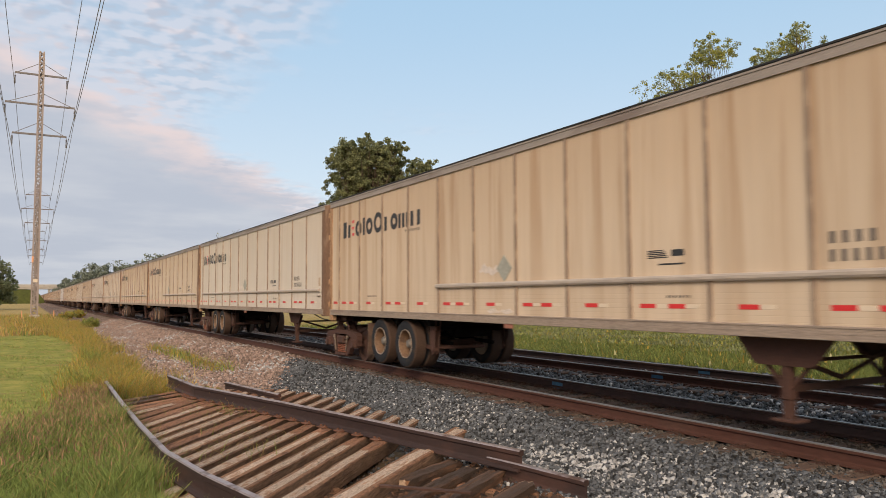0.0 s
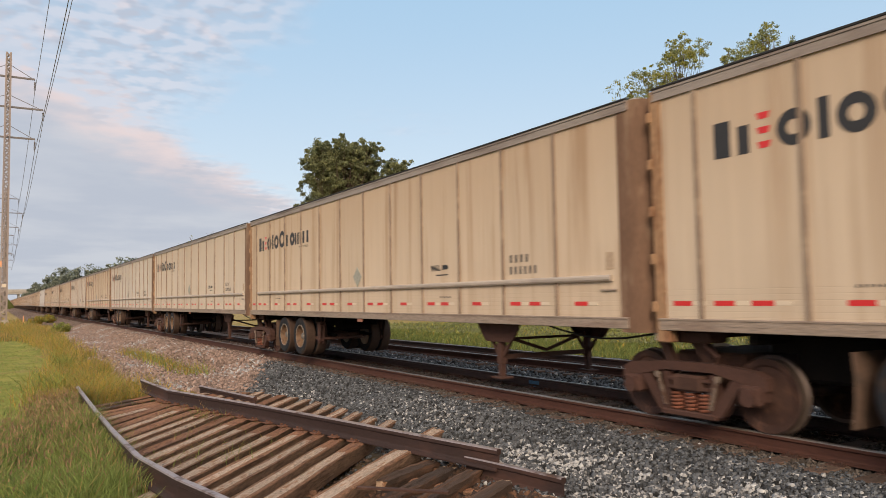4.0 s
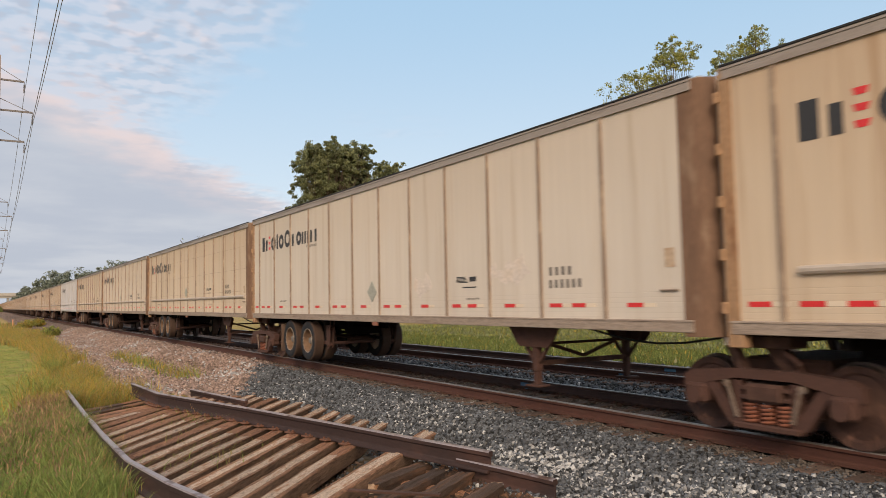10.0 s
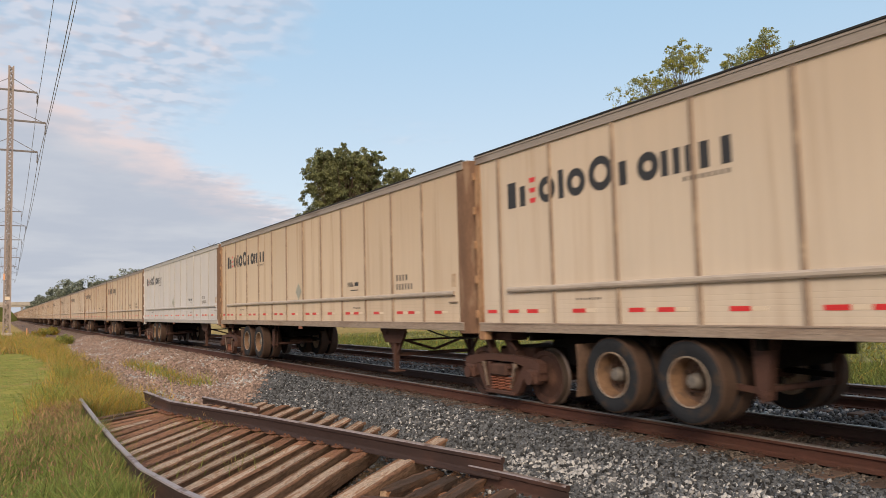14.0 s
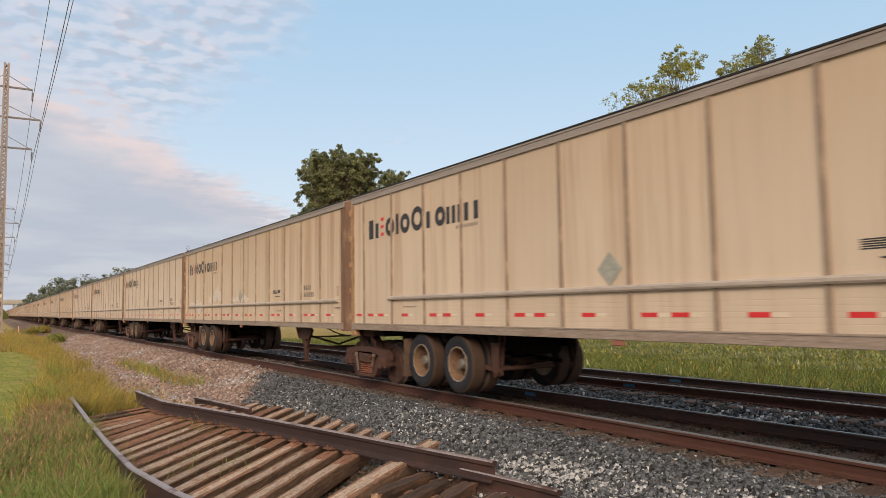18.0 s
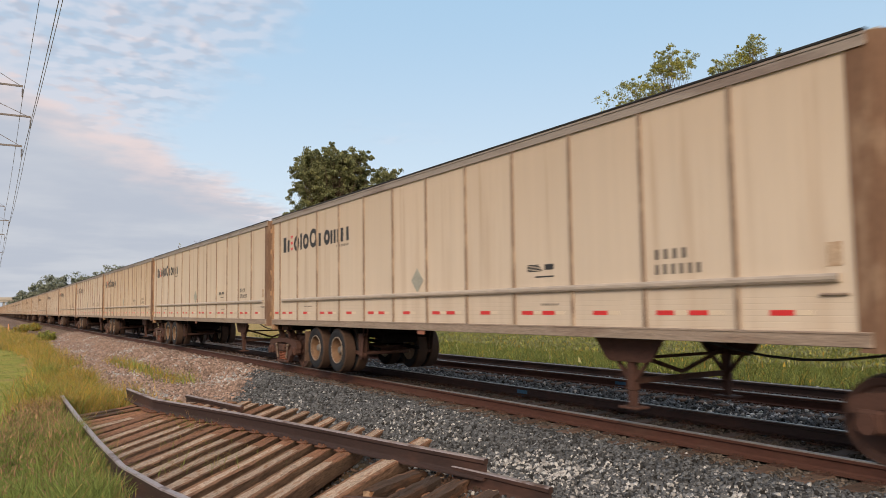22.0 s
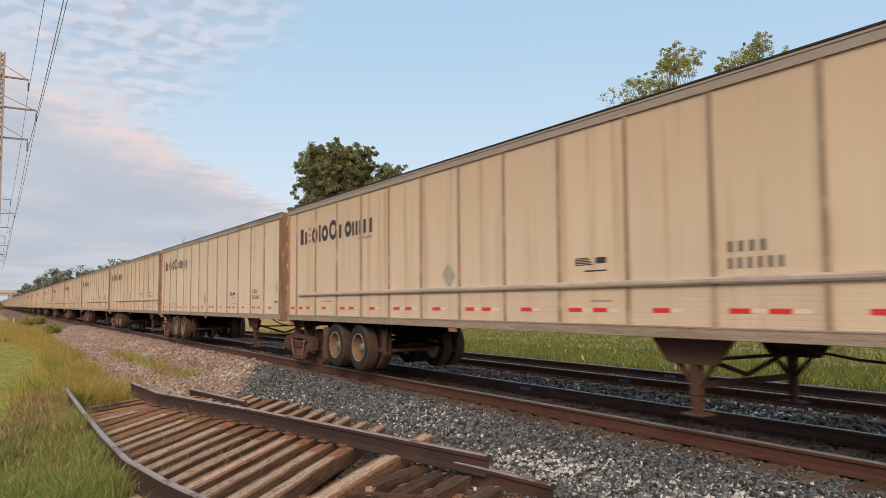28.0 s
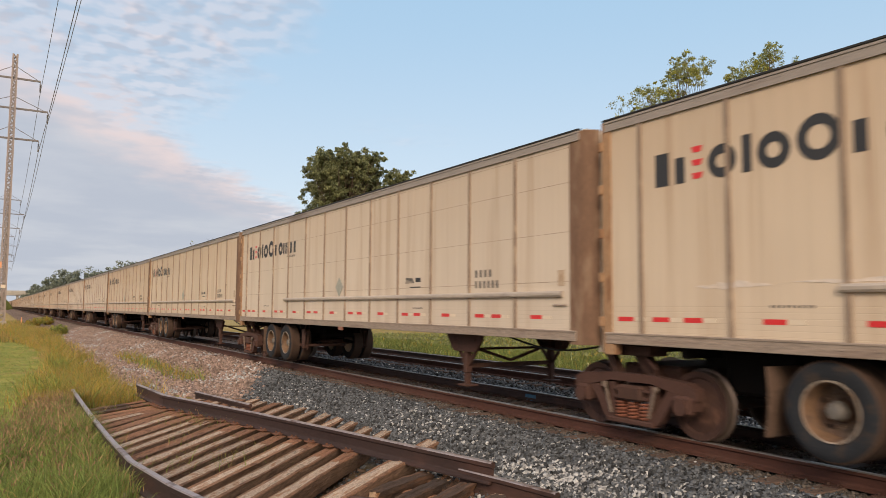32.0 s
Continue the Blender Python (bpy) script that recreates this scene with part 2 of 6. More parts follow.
RED = material("red_reflector", (0.55, 0.03, 0.035), rough=0.35, vary=0.15, bump=0)
WHITE_TAPE = material("white_reflector", (0.60, 0.52, 0.42), rough=0.4, vary=0.12, bump=0)
INK = material("black_lettering_paint", (0.028, 0.03, 0.036), rough=0.6, vary=0.2, bump=0)
GREY_INK = material("grey_stencil_paint", (0.105, 0.095, 0.09), rough=0.7, vary=0.3, grain=60, bump=0)
PLACARD = material("grey_placard", (0.30, 0.31, 0.28), rough=0.6, vary=0.25, size=8)
PATCH = material("repair_patch", (0.56, 0.505, 0.47), rough=0.55, vary=0.35, size=3, second=(0.50, 0.43, 0.37), share=0.5)
TYRE = material("dusty_rubber", (0.022, 0.025, 0.031), rough=0.85, vary=0.3, size=5, grain=40, second=(0.04, 0.032, 0.028), share=0.3, spec=0.15)
TREAD = material("brown_dusty_tread", (0.056, 0.034, 0.025), rough=0.9, vary=0.35, size=6, grain=50)
RIM = material("painted_wheel_rim", (0.285, 0.24, 0.20), rough=0.5, vary=0.35, size=6, second=(0.20, 0.14, 0.10))
RUST = material("brown_rusted_steel", (0.058, 0.029, 0.022), rough=0.85, vary=0.4, size=4, grain=35, bump=0.3, second=(0.075, 0.04, 0.03))
RUST_LIGHT = material("dusty_rusted_casting", (0.068, 0.033, 0.026), rough=0.85, vary=0.4, size=5, grain=35, bump=0.35, second=(0.055, 0.028, 0.022))
SPRING = material("orange_rusted_spring", (0.18, 0.066, 0.040), rough=0.8, vary=0.3, size=8)
# near-black: the shade below the trailers is put into this steel's colour
DARK = material("shade_black_underframe_steel", (0.009, 0.008, 0.008), rough=0.95, vary=0.3, size=3, spec=0.1)
HOSE = material("black_hose_rubber", (0.015, 0.015, 0.016), rough=0.6, vary=0.2)
WHEEL = material("worn_wheel_steel", (0.058, 0.030, 0.024), rough=0.75, metal=0.1, vary=0.3, size=6, second=(0.10, 0.052, 0.038))
TREAD_STEEL = material("polished_tread_steel", (0.24, 0.19, 0.165), rough=0.4, metal=0.7, vary=0.15, size=6, bump=0)
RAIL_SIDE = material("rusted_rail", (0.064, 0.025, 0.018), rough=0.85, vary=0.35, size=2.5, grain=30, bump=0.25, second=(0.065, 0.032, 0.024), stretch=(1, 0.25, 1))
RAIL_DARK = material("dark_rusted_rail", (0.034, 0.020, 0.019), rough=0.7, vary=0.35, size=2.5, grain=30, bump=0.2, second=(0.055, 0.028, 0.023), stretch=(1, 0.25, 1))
RAIL_TOP = material("rail_running_surface", (0.19, 0.165, 0.15), rough=0.42, metal=0.5, vary=0.25, size=3, bump=0)
RAIL_OLD_TOP = material("dull_rail_head", (0.36, 0.31, 0.31), rough=0.42, metal=0.6, vary=0.3, size=3, second=(0.12, 0.075, 0.06))
TIE_GREY = material("weathered_tie_wood", (0.42, 0.335, 0.27), rough=0.9, vary=1.0, size=2.6, grain=13, bump=0.9, depth=0.03,
                    second=(0.20, 0.115, 0.072), share=0.45, stretch=(1.7, 7, 7), object_vary=0.2)
TIE_RED = material("rust_stained_tie_wood", (0.27, 0.135, 0.078), rough=0.9, vary=0.9, size=2.6, grain=13, bump=0.9, depth=0.03,
                   second=(0.11, 0.052, 0.032), share=0.5, stretch=(1.7, 7, 7), object_vary=0.25)
TIE_DARK = material("creosoted_tie_wood", (0.055, 0.036, 0.028), rough=0.9, vary=0.4, size=2.2, grain=26, bump=0.6, depth=0.02,
                    second=(0.115, 0.06, 0.036), share=0.45, stretch=(0.5, 4, 4), object_vary=0.3)
TIE_END = material("split_tie_end_wood", (0.36, 0.265, 0.195), rough=0.95, vary=0.5, size=9, grain=60, bump=0.8, depth=0.02, second=(0.17, 0.09, 0.05))
TIE_TRACK = material("track_tie_wood", (0.09, 0.06, 0.048), rough=0.9, vary=0.35, size=3, grain=26, bump=0.5, stretch=(0.5, 4, 4), object_vary=0.25)
BLUE = material("blue_marking_paint", (0.045, 0.12, 0.21), rough=0.7, vary=0.3, size=12)
STONE = material("grey_ballast_stone", (0.070, 0.078, 0.090), rough=0.9, vary=0.3, size=14, grain=90, bump=0.4, island=0.9)
STONE_PALE = material("pale_ballast_stone", (0.33, 0.34, 0.355), rough=0.9, vary=0.3, size=14, grain=90, bump=0.4, island=0.45)
STONE_PINK = material("pink_ballast_stone", (0.245, 0.18, 0.155), rough=0.9, vary=0.3, size=14, grain=90, bump=0.4, island=0.55)
GRASS = material("green_grass", (0.20, 0.25, 0.062), rough=0.7, vary=0.25, size=0.5, grain=3, bump=0, island=0.45, leaf=0.35)
GRASS_TALL = material("deep_green_grass", (0.185, 0.245, 0.066), rough=0.7, vary=0.3, size=0.6, grain=3, bump=0, island=0.5, leaf=0.35)
GRASS_DRY = material("dry_grass", (0.38, 0.265, 0.11), rough=0.8, vary=0.25, size=0.5, grain=3, bump=0, island=0.4, leaf=0.35)
GRASS_GOLD = material("golden_weeds", (0.38, 0.27, 0.055), rough=0.8, vary=0.25, size=0.5, grain=3, bump=0, island=0.4, leaf=0.35)
SEED = material("brown_seed_heads", (0.33, 0.21, 0.12), rough=0.9, vary=0.3, size=1, grain=5, bump=0, island=0.4, leaf=0.2)
LEAF = material("tree_leaves", (0.185, 0.205, 0.105), rough=0.6, vary=0.25, size=0.4, grain=2, bump=0, island=0.5, leaf=0.5)
LEAF_LIGHT = material("yellow_green_leaves", (0.31, 0.31, 0.075), rough=0.6, vary=0.25, size=0.3, grain=2, bump=0, island=0.4, leaf=0.5)
LEAF_GREY = material("grey_green_leaves", (0.25, 0.28, 0.14), rough=0.6, vary=0.25, size=0.3, grain=2, bump=0, island=0.4, leaf=0.5)
# aerial haze put into the leaf colour of far trees, paler and bluer
LEAF_HAZED = material("haze_paled_leaves", (0.185, 0.215, 0.175), rough=0.8, vary=0.25, size=0.2, grain=1, bump=0, island=0.4, leaf=0.3)
BARK = material("tree_bark", (0.10, 0.075, 0.055), rough=0.95, vary=0.35, size=3, grain=20, bump=0.6, stretch=(1, 1, 0.3))
MAST = material("weathered_mast_steel", (0.275, 0.235, 0.22), rough=0.7, metal=0.2, vary=0.2, size=1)
ARM = material("dark_crossarm_steel", (0.16, 0.15, 0.155), rough=0.7, metal=0.2, vary=0.2, size=1)
WIRE = material("power_line_wire", (0.22, 0.22, 0.24), rough=0.6, metal=0.3, vary=0.1, bump=0)
CONCRETE = material("bridge_concrete", (0.36, 0.34, 0.31), rough=0.9, vary=0.2, size=0.3, grain=3)
MARKER = material("orange_marker_plastic", (0.60, 0.30, 0.16), rough=0.6, vary=0.15)


def ground_material():
    """Soil and gravel under the grass: tones by stretches of the plan, broken up by noise."""
    m = bpy.data.materials.new("ground_surface")
    m.use_nodes = True
    n = Nodes(m.node_tree)
    place = n.add("ShaderNodeTexCoord").outputs["Object"]
    sep = n.add("ShaderNodeSeparateXYZ")
    n.link(place, sep.inputs[0])
    wob = n.math("MULTIPLY", n.math("SUBTRACT", n.noise(place, 0.8, 5.0), 0.5), 1.6)
    x = n.math("ADD", sep.outputs[0], wob)
    y = n.math("ADD", sep.outputs[1], n.math("MULTIPLY", wob, 2.0))
    cells = n.add("ShaderNodeTexVoronoi")
    n.link(place, cells.inputs["Vector"])
    cells.inputs["Scale"].default_value = 17.0
    stone_sep = n.add("ShaderNodeSeparateColor")
    n.link(cells.outputs["Color"], stone_sep.inputs[0])
    grey = n.mix(stone_sep.outputs[0], (0.028, 0.031, 0.036), (0.14, 0.145, 0.15))
    pink = n.mix(stone_sep.outputs[0], (0.07, 0.05, 0.042), (0.27, 0.205, 0.175))
    fresh = n.ramp(n.math("SUBTRACT", y, n.math("MULTIPLY", n.math("SUBTRACT", x, 4.4), 1.6)), 18.6, 16.4)
    gravel = n.mix(fresh, pink, grey)
    turf = n.noise(place, 1.6, 6.0, 0.65)
    fine = n.noise(place, 24.0, 4.0, 0.7)
    lawn = n.mix(n.ramp(turf, 0.35, 0.68), (0.165, 0.195, 0.042), (0.30, 0.28, 0.075))
    lawn = n.mix(n.ramp(n.noise(n.vec("MULTIPLY", place, (0.5, 1.6, 1.0)), 0.9, 4.0), 0.52, 0.70), lawn, (0.25, 0.205, 0.07))
    rough = n.mix(n.ramp(turf, 0.38, 0.62), (0.16, 0.15, 0.04), (0.34, 0.235, 0.09))
    mown = n.math("MULTIPLY", n.ramp(x, 2.0, 1.3), n.math("MULTIPLY", n.ramp(y, 13.0, 15.0), n.ramp(y, 54.0, 50.0)))
    soil = n.mix(mown, rough, lawn)
    soil = n.mix(n.ramp(y, 60.0, 90.0), soil, n.mix(n.ramp(turf, 0.4, 0.6), (0.25, 0.20, 0.075), (0.36, 0.27, 0.12)))
    x_bed = n.math("ADD", x, n.ramp(y, 16.0, 23.0, 0.0, 1.9))
    bed = n.math("MULTIPLY", n.ramp(x_bed, 4.5, 5.1), n.ramp(x, 15.2, 14.6))
    tone = n.mix(bed, soil, gravel)
    # ground under the old panel coloured dark, deepening the shaded gaps between ties
    panel_gap_dark = n.math("MULTIPLY", n.math("MULTIPLY", n.ramp(x, 1.0, 1.5), n.ramp(x, 5.2, 4.7)), n.math("MULTIPLY", n.ramp(y, 18.5, 17.0), n.ramp(y, 3.0, 4.0)))
    tone = n.mix(n.math("MULTIPLY", panel_gap_dark, 0.9), tone, (0.05, 0.036, 0.028))
    scaled = n.add("ShaderNodeVectorMath", operation="SCALE")
    n.link(tone, scaled.inputs[0])
    n.link(n.math("ADD", 0.6, n.math("MULTIPLY", fine, 0.8)), scaled.inputs["Scale"])
    shade = n.add("ShaderNodeBsdfPrincipled")
    n.link(scaled.outputs[0], shade.inputs["Base Color"])
    shade.inputs["Roughness"].default_value = 0.95
    shade.inputs["Specular IOR Level"].default_value = 0.15
    relief = n.add("ShaderNodeBump")
    relief.inputs["Strength"].default_value = 0.8
    relief.inputs["Distance"].default_value = 0.05
    height = n.math("ADD", n.math("MULTIPLY", cells.outputs["Distance"], n.math("MULTIPLY", bed, -1.2)), n.math("MULTIPLY", fine, 0.8))
    n.link(height, relief.inputs["Height"])
    n.link(relief.outputs[0], shade.inputs["Normal"])
    n.link(shade.outputs[0], n.add("ShaderNodeOutputMaterial").inputs[0])
    return m


GROUND = ground_material()
LAMP_RED = material("dull_marker_lens", (0.27, 0.115, 0.08), rough=0.4, vary=0.2, bump=0)
TOP_BAND = material("dark_grimy_top_rail", (0.265, 0.237, 0.222), rough=0.6, vary=0.2, size=1.2, grain=20, second=(0.17, 0.14, 0.13), stretch=(1, 0.4, 3))
CLEAN_BAND = material("clean_grey_aluminium", (0.42, 0.41, 0.41), rough=0.5, metal=0.15, vary=0.15, size=1.2, grain=20, stretch=(1, 0.4, 3))
CLEAN_POST = material("clean_white_post", (0.50, 0.48, 0.48), rough=0.55, vary=0.12, size=2)
# tie sides, coloured darker than the weathered tops
TIE_SIDE = material("dark_brown_tie_side_wood", (0.155, 0.098, 0.066), rough=0.95, vary=0.7, size=2.6, grain=12, bump=0.8, depth=0.02, second=(0.075, 0.045, 0.032),
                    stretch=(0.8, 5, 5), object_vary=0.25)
HOLE = material("black_wheel_hole_disc", (0.006, 0.005, 0.005), rough=0.95, vary=0.1, bump=0)
GRASS_FIELD = material("field_grass_green", (0.115, 0.14, 0.036), rough=0.7, vary=0.5, size=0.7, grain=4, bump=0, island=0.5, leaf=0.35)
FLOWER = material("pale_weed_flowers", (0.45, 0.43, 0.24), rough=0.8, vary=0.2, bump=0, island=0.3)
HUB = material("dark_brown_wheel_hub", (0.085, 0.050, 0.034), rough=0.7, vary=0.35, size=6, second=(0.11, 0.08, 0.06))
FLAP = material("muddy_flap_rubber", (0.115, 0.074, 0.055), rough=0.9, vary=0.35, size=4, second=(0.07, 0.05, 0.04))
LEAF_MID = material("dull_green_leaves", (0.205, 0.220, 0.105), rough=0.65, vary=0.25, size=0.4, grain=2, bump=0, island=0.45, leaf=0.4)
WEED_HEAD = material("soft_brown_seed_plumes", (0.31, 0.20, 0.125), rough=0.9, vary=0.3, size=1, grain=5, bump=0, island=0.4, leaf=0.4)
LEVER = material("worn_steel_lever", (0.21, 0.165, 0.135), rough=0.6, metal=0.2, vary=0.4, size=8, second=(0.09, 0.05, 0.035))
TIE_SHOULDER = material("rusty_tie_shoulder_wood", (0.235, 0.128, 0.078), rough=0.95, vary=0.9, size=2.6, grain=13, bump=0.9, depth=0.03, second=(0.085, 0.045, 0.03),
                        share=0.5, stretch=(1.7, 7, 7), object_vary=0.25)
FADED = material("faded_plate_paint", (0.42, 0.325, 0.24), rough=0.7, vary=0.35, size=6, second=(0.30, 0.20, 0.13))
HUB_CAP = material("dull_hub_cap", (0.15, 0.14, 0.13), rough=0.5, metal=0.2, vary=0.3, size=8)
STONE_DIRTY = material("grimy_ballast_stone", (0.085, 0.072, 0.064), rough=0.95, vary=0.3, size=14, grain=90, bump=0.4, island=0.7)
PLATE_RUST = material("orange_rusted_plate", (0.13, 0.060, 0.038), rough=0.9, vary=0.45, size=6, grain=30, bump=0.4, second=(0.09, 0.045, 0.03))
RIM_INNER = material("brown_rim_barrel", (0.17, 0.105, 0.066), rough=0.6, vary=0.35, size=6, second=(0.09, 0.06, 0.045))

# ---- mesh helpers ----


def box(bm, x0, x1, y0, y1, z0, z1, bevel=0.0):
    m = Matrix.Translation(((x0 + x1) / 2, (y0 + y1) / 2, (z0 + z1) / 2)) @ Matrix.Diagonal((abs(x1 - x0), abs(y1 - y0), abs(z1 - z0), 1))
    made = bmesh.ops.create_cube(bm, size=1, matrix=m)
    if bevel:
        edges = list({e for v in made["verts"] for e in v.link_edges})
        bmesh.ops.bevel(bm, geom=edges, offset=bevel, segments=1, affect="EDGES")
    return bm


def bar(bm, p, q, r, seg=8, r2=None):
    """A round bar from p to q."""
    p, q = Vector(p), Vector(q)
    d = q - p
    m = Matrix.Translation((p + q) / 2) @ d.to_track_quat("Z", "Y").to_matrix().to_4x4()
    bmesh.ops.create_cone(bm, cap_ends=True, segments=seg, radius1=r, radius2=r if r2 is None else r2, depth=d.length, matrix=m)
    return bm


def beam(bm, p, q, w, h, up=(0, 0, 1)):
    """A square beam from p to q, w wide and h high."""
    p, q, up = Vector(p), Vector(q), Vector(up)
    d = (q - p).normalized()
    side = d.cross(up).normalized()
    top = side.cross(d)
    m = Matrix((side, d, top)).transposed().to_4x4()
    m = Matrix.Translation((p + q) / 2) @ m @ Matrix.Diagonal((w, (q - p).length, h, 1))
    bmesh.ops.create_cube(bm, size=1, matrix=m)
    return bm


def tube(bm, pts, r, seg=6):
    """One unbroken round tube through points; r may be a list."""
    pts = [Vector(p) for p in pts]
    rings = []
    for k, p in enumerate(pts):
        d = (pts[min(k + 1, len(pts) - 1)] - pts[max(k - 1, 0)]).normalized()
        side = d.cross(Vector((0.03, 0.02, 1)) if abs(d.z) < 0.9 else Vector((1, 0, 0))).normalized()
        up = side.cross(d)
        rr = r[k] if isinstance(r, list) else r
        rings.append([bm.verts.new(p + side * rr * math.cos(2 * math.pi * c / seg) + up * rr * math.sin(2 * math.pi * c / seg)) for c in range(seg)])
    for a, b in zip(rings, rings[1:]):
        for c in range(seg):
            bm.faces.new((a[c], a[(c + 1) % seg], b[(c + 1) % seg], b[c]))
    bm.faces.new(rings[0])
    bm.faces.new(rings[-1])
    bmesh.ops.recalc_face_normals(bm, faces=bm.faces)
    return bm


def turned(bm, profile, seg=28, axis_x=0.0, centre=(0, 0), closed=True):
    """A ring turned about the x axis: profile of (x, radius)."""
    rings = []
    for x, r in profile:
        rings.append([bm.verts.new((axis_x + x, centre[0] + r * math.cos(a), centre[1] + r * math.sin(a)))
                      for a in (2 * math.pi * k / seg for k in range(seg))])
    pairs = list(zip(rings, rings[1:] + (rings[:1] if closed else [])))
    for a, b in (pairs if closed else pairs[:len(rings) - 1]):
        for k in range(seg):
            bm.faces.new((a[k], a[(k + 1) % seg], b[(k + 1) % seg], b[k]))
    if not closed:
        bm.faces.new(rings[0])
        bm.faces.new(rings[-1])
    bmesh.ops.recalc_face_normals(bm, faces=bm.faces)
    return bm


def mesh(name, bm, mat, smooth=False):
    data = bpy.data.meshes.new(name)
    bm.to_mesh(data)
    bm.free()
    data.materials.append(mat)
    if smooth:
        data.shade_smooth()
        data.set_sharp_from_angle(angle=radians(38))
    return data


def part(name, bm, mat, parent, label="", smooth=False, place=None):
    """One mesh object under a thing or a part; bm may also be a mesh that is shared."""
    data = bm if isinstance(bm, bpy.types.Mesh) else mesh(name, bm, mat, smooth)
    ob = new(name, data)
    ob.parent = parent
    if place:
        ob.location = place
    return tagged(ob, label) if label else ob


def thing(name, label, category, group="", kind="", at=(0, 0, 0)):
    ob = new(name)
    ob.location = at
    ob.empty_display_size = 0.2
    return tagged(ob, label, category, group, kind)


def solid(name, bm, mat, label, category, group="", kind="", smooth=False, at=(0, 0, 0)):
    ob = new(name, mesh(name, bm, mat, smooth))
    ob.location = at
    return tagged(ob, label, category, group, kind)


def array_mesh(name, verts, faces, mats, index=None):
    """A mesh from arrays; faces all have the same number of corners."""
    data = bpy.data.meshes.new(name)
    verts, faces = np.asarray(verts, np.float32).reshape(-1, 3), np.asarray(faces, np.int32)
    data.vertices.add(len(verts))
    data.vertices.foreach_set("co", verts.ravel())
    data.loops.add(faces.size)
    data.loops.foreach_set("vertex_index", faces.ravel())
    data.polygons.add(len(faces))
    data.polygons.foreach_set("loop_start", np.arange(0, faces.size, faces.shape[1], dtype=np.int32))
    for m in mats:
        data.materials.append(m)
    if index is not None:
        data.polygons.foreach_set("material_index", np.asarray(index, np.int32))
    data.update(calc_edges=True)
    data.validate()
    return data


# ---- the plan: two tracks along y, the train on the first, an old turnout panel beside it ----
TRACK_A, TRACK_B = 8.159, 12.217
SPEED, PITCH = 11.4434, 16.9078
FIRST, LAST, DETAILED = -1, 55, 23


def ground_height(x, y):
    """Height of the ground sheet (arrays)."""
    x, y = np.asarray(x, float), np.asarray(y, float)
    toe = 5.35 + 0.25 * np.sin(y * 0.35) * np.exp(-np.abs(y - 20) / 60)
    left = np.clip((x - toe) / 1.25, 0, 1)
    right = np.clip((16.0 - x) / 1.5, 0, 1)
    left, right = left * left * (3 - 2 * left), right * right * (3 - 2 * right)
    z = -0.58 + 0.355 * np.minimum(left, right)
    between = np.clip(1 - np.abs(x - 10.19) / 0.9, 0, 1)
    z -= 0.10 * between
    far = np.clip((x - 16) / 30, 0, 1)
    z -= 0.25 * far
    rough = np.clip((4.8 - x) / 1.0, 0, 1) * np.clip((60 - np.abs(y)) / 20, 0, 1)
    under = np.clip((x - 1.3) / 0.5, 0, 1) * np.clip((5.1 - x) / 0.5, 0, 1) * np.clip((18 - y) / 1.0, 0, 1) * np.clip((y - 3.0) / 1.0, 0, 1)
    z -= 0.09 * under
    return z + rough * 0.03 * (np.sin(x * 2.3 + y * 0.9) + np.sin(y * 1.7 - x))


def build_ground():
    xs = np.unique(np.concatenate([np.linspace(-2600, -40, 14), np.linspace(-40, 0, 21), np.linspace(0, 18, 91), np.linspace(18, 60, 22), np.linspace(60, 2600, 14)]))
    ys = np.unique(np.concatenate([np.linspace(-1500, -20, 10), np.linspace(-20, 60, 161), np.linspace(60, 200, 60), np.linspace(200, 3500, 24)]))
    gx, gy = np.meshgrid(xs, ys)
    verts = np.stack([gx, gy, ground_height(gx, gy)], -1).reshape(-1, 3)
    w = len(xs)
    i, j = np.meshgrid(np.arange(w - 1), np.arange(len(ys) - 1))
    a = (j * w + i).ravel()
    faces = np.stack([a, a + 1, a + w + 1, a + w], -1)
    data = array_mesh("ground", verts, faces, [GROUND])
    data.shade_smooth()
    tagged(new("ground", data), "mown lawn, rough grass and grey ballast beside the tracks", "ground", kind="structure")


build_ground()

RAIL_SHAPE = [(-0.075, 0.0), (0.075, 0.0), (0.075, 0.012), (0.018, 0.028), (0.010, 0.045), (0.010, 0.125), (0.036, 0.138), (0.037, 0.168),
              (0.030, 0.18), (-0.030, 0.18), (-0.037, 0.168), (-0.036, 0.138), (-0.010, 0.125), (-0.010, 0.045), (-0.018, 0.028), (-0.075, 0.012)]


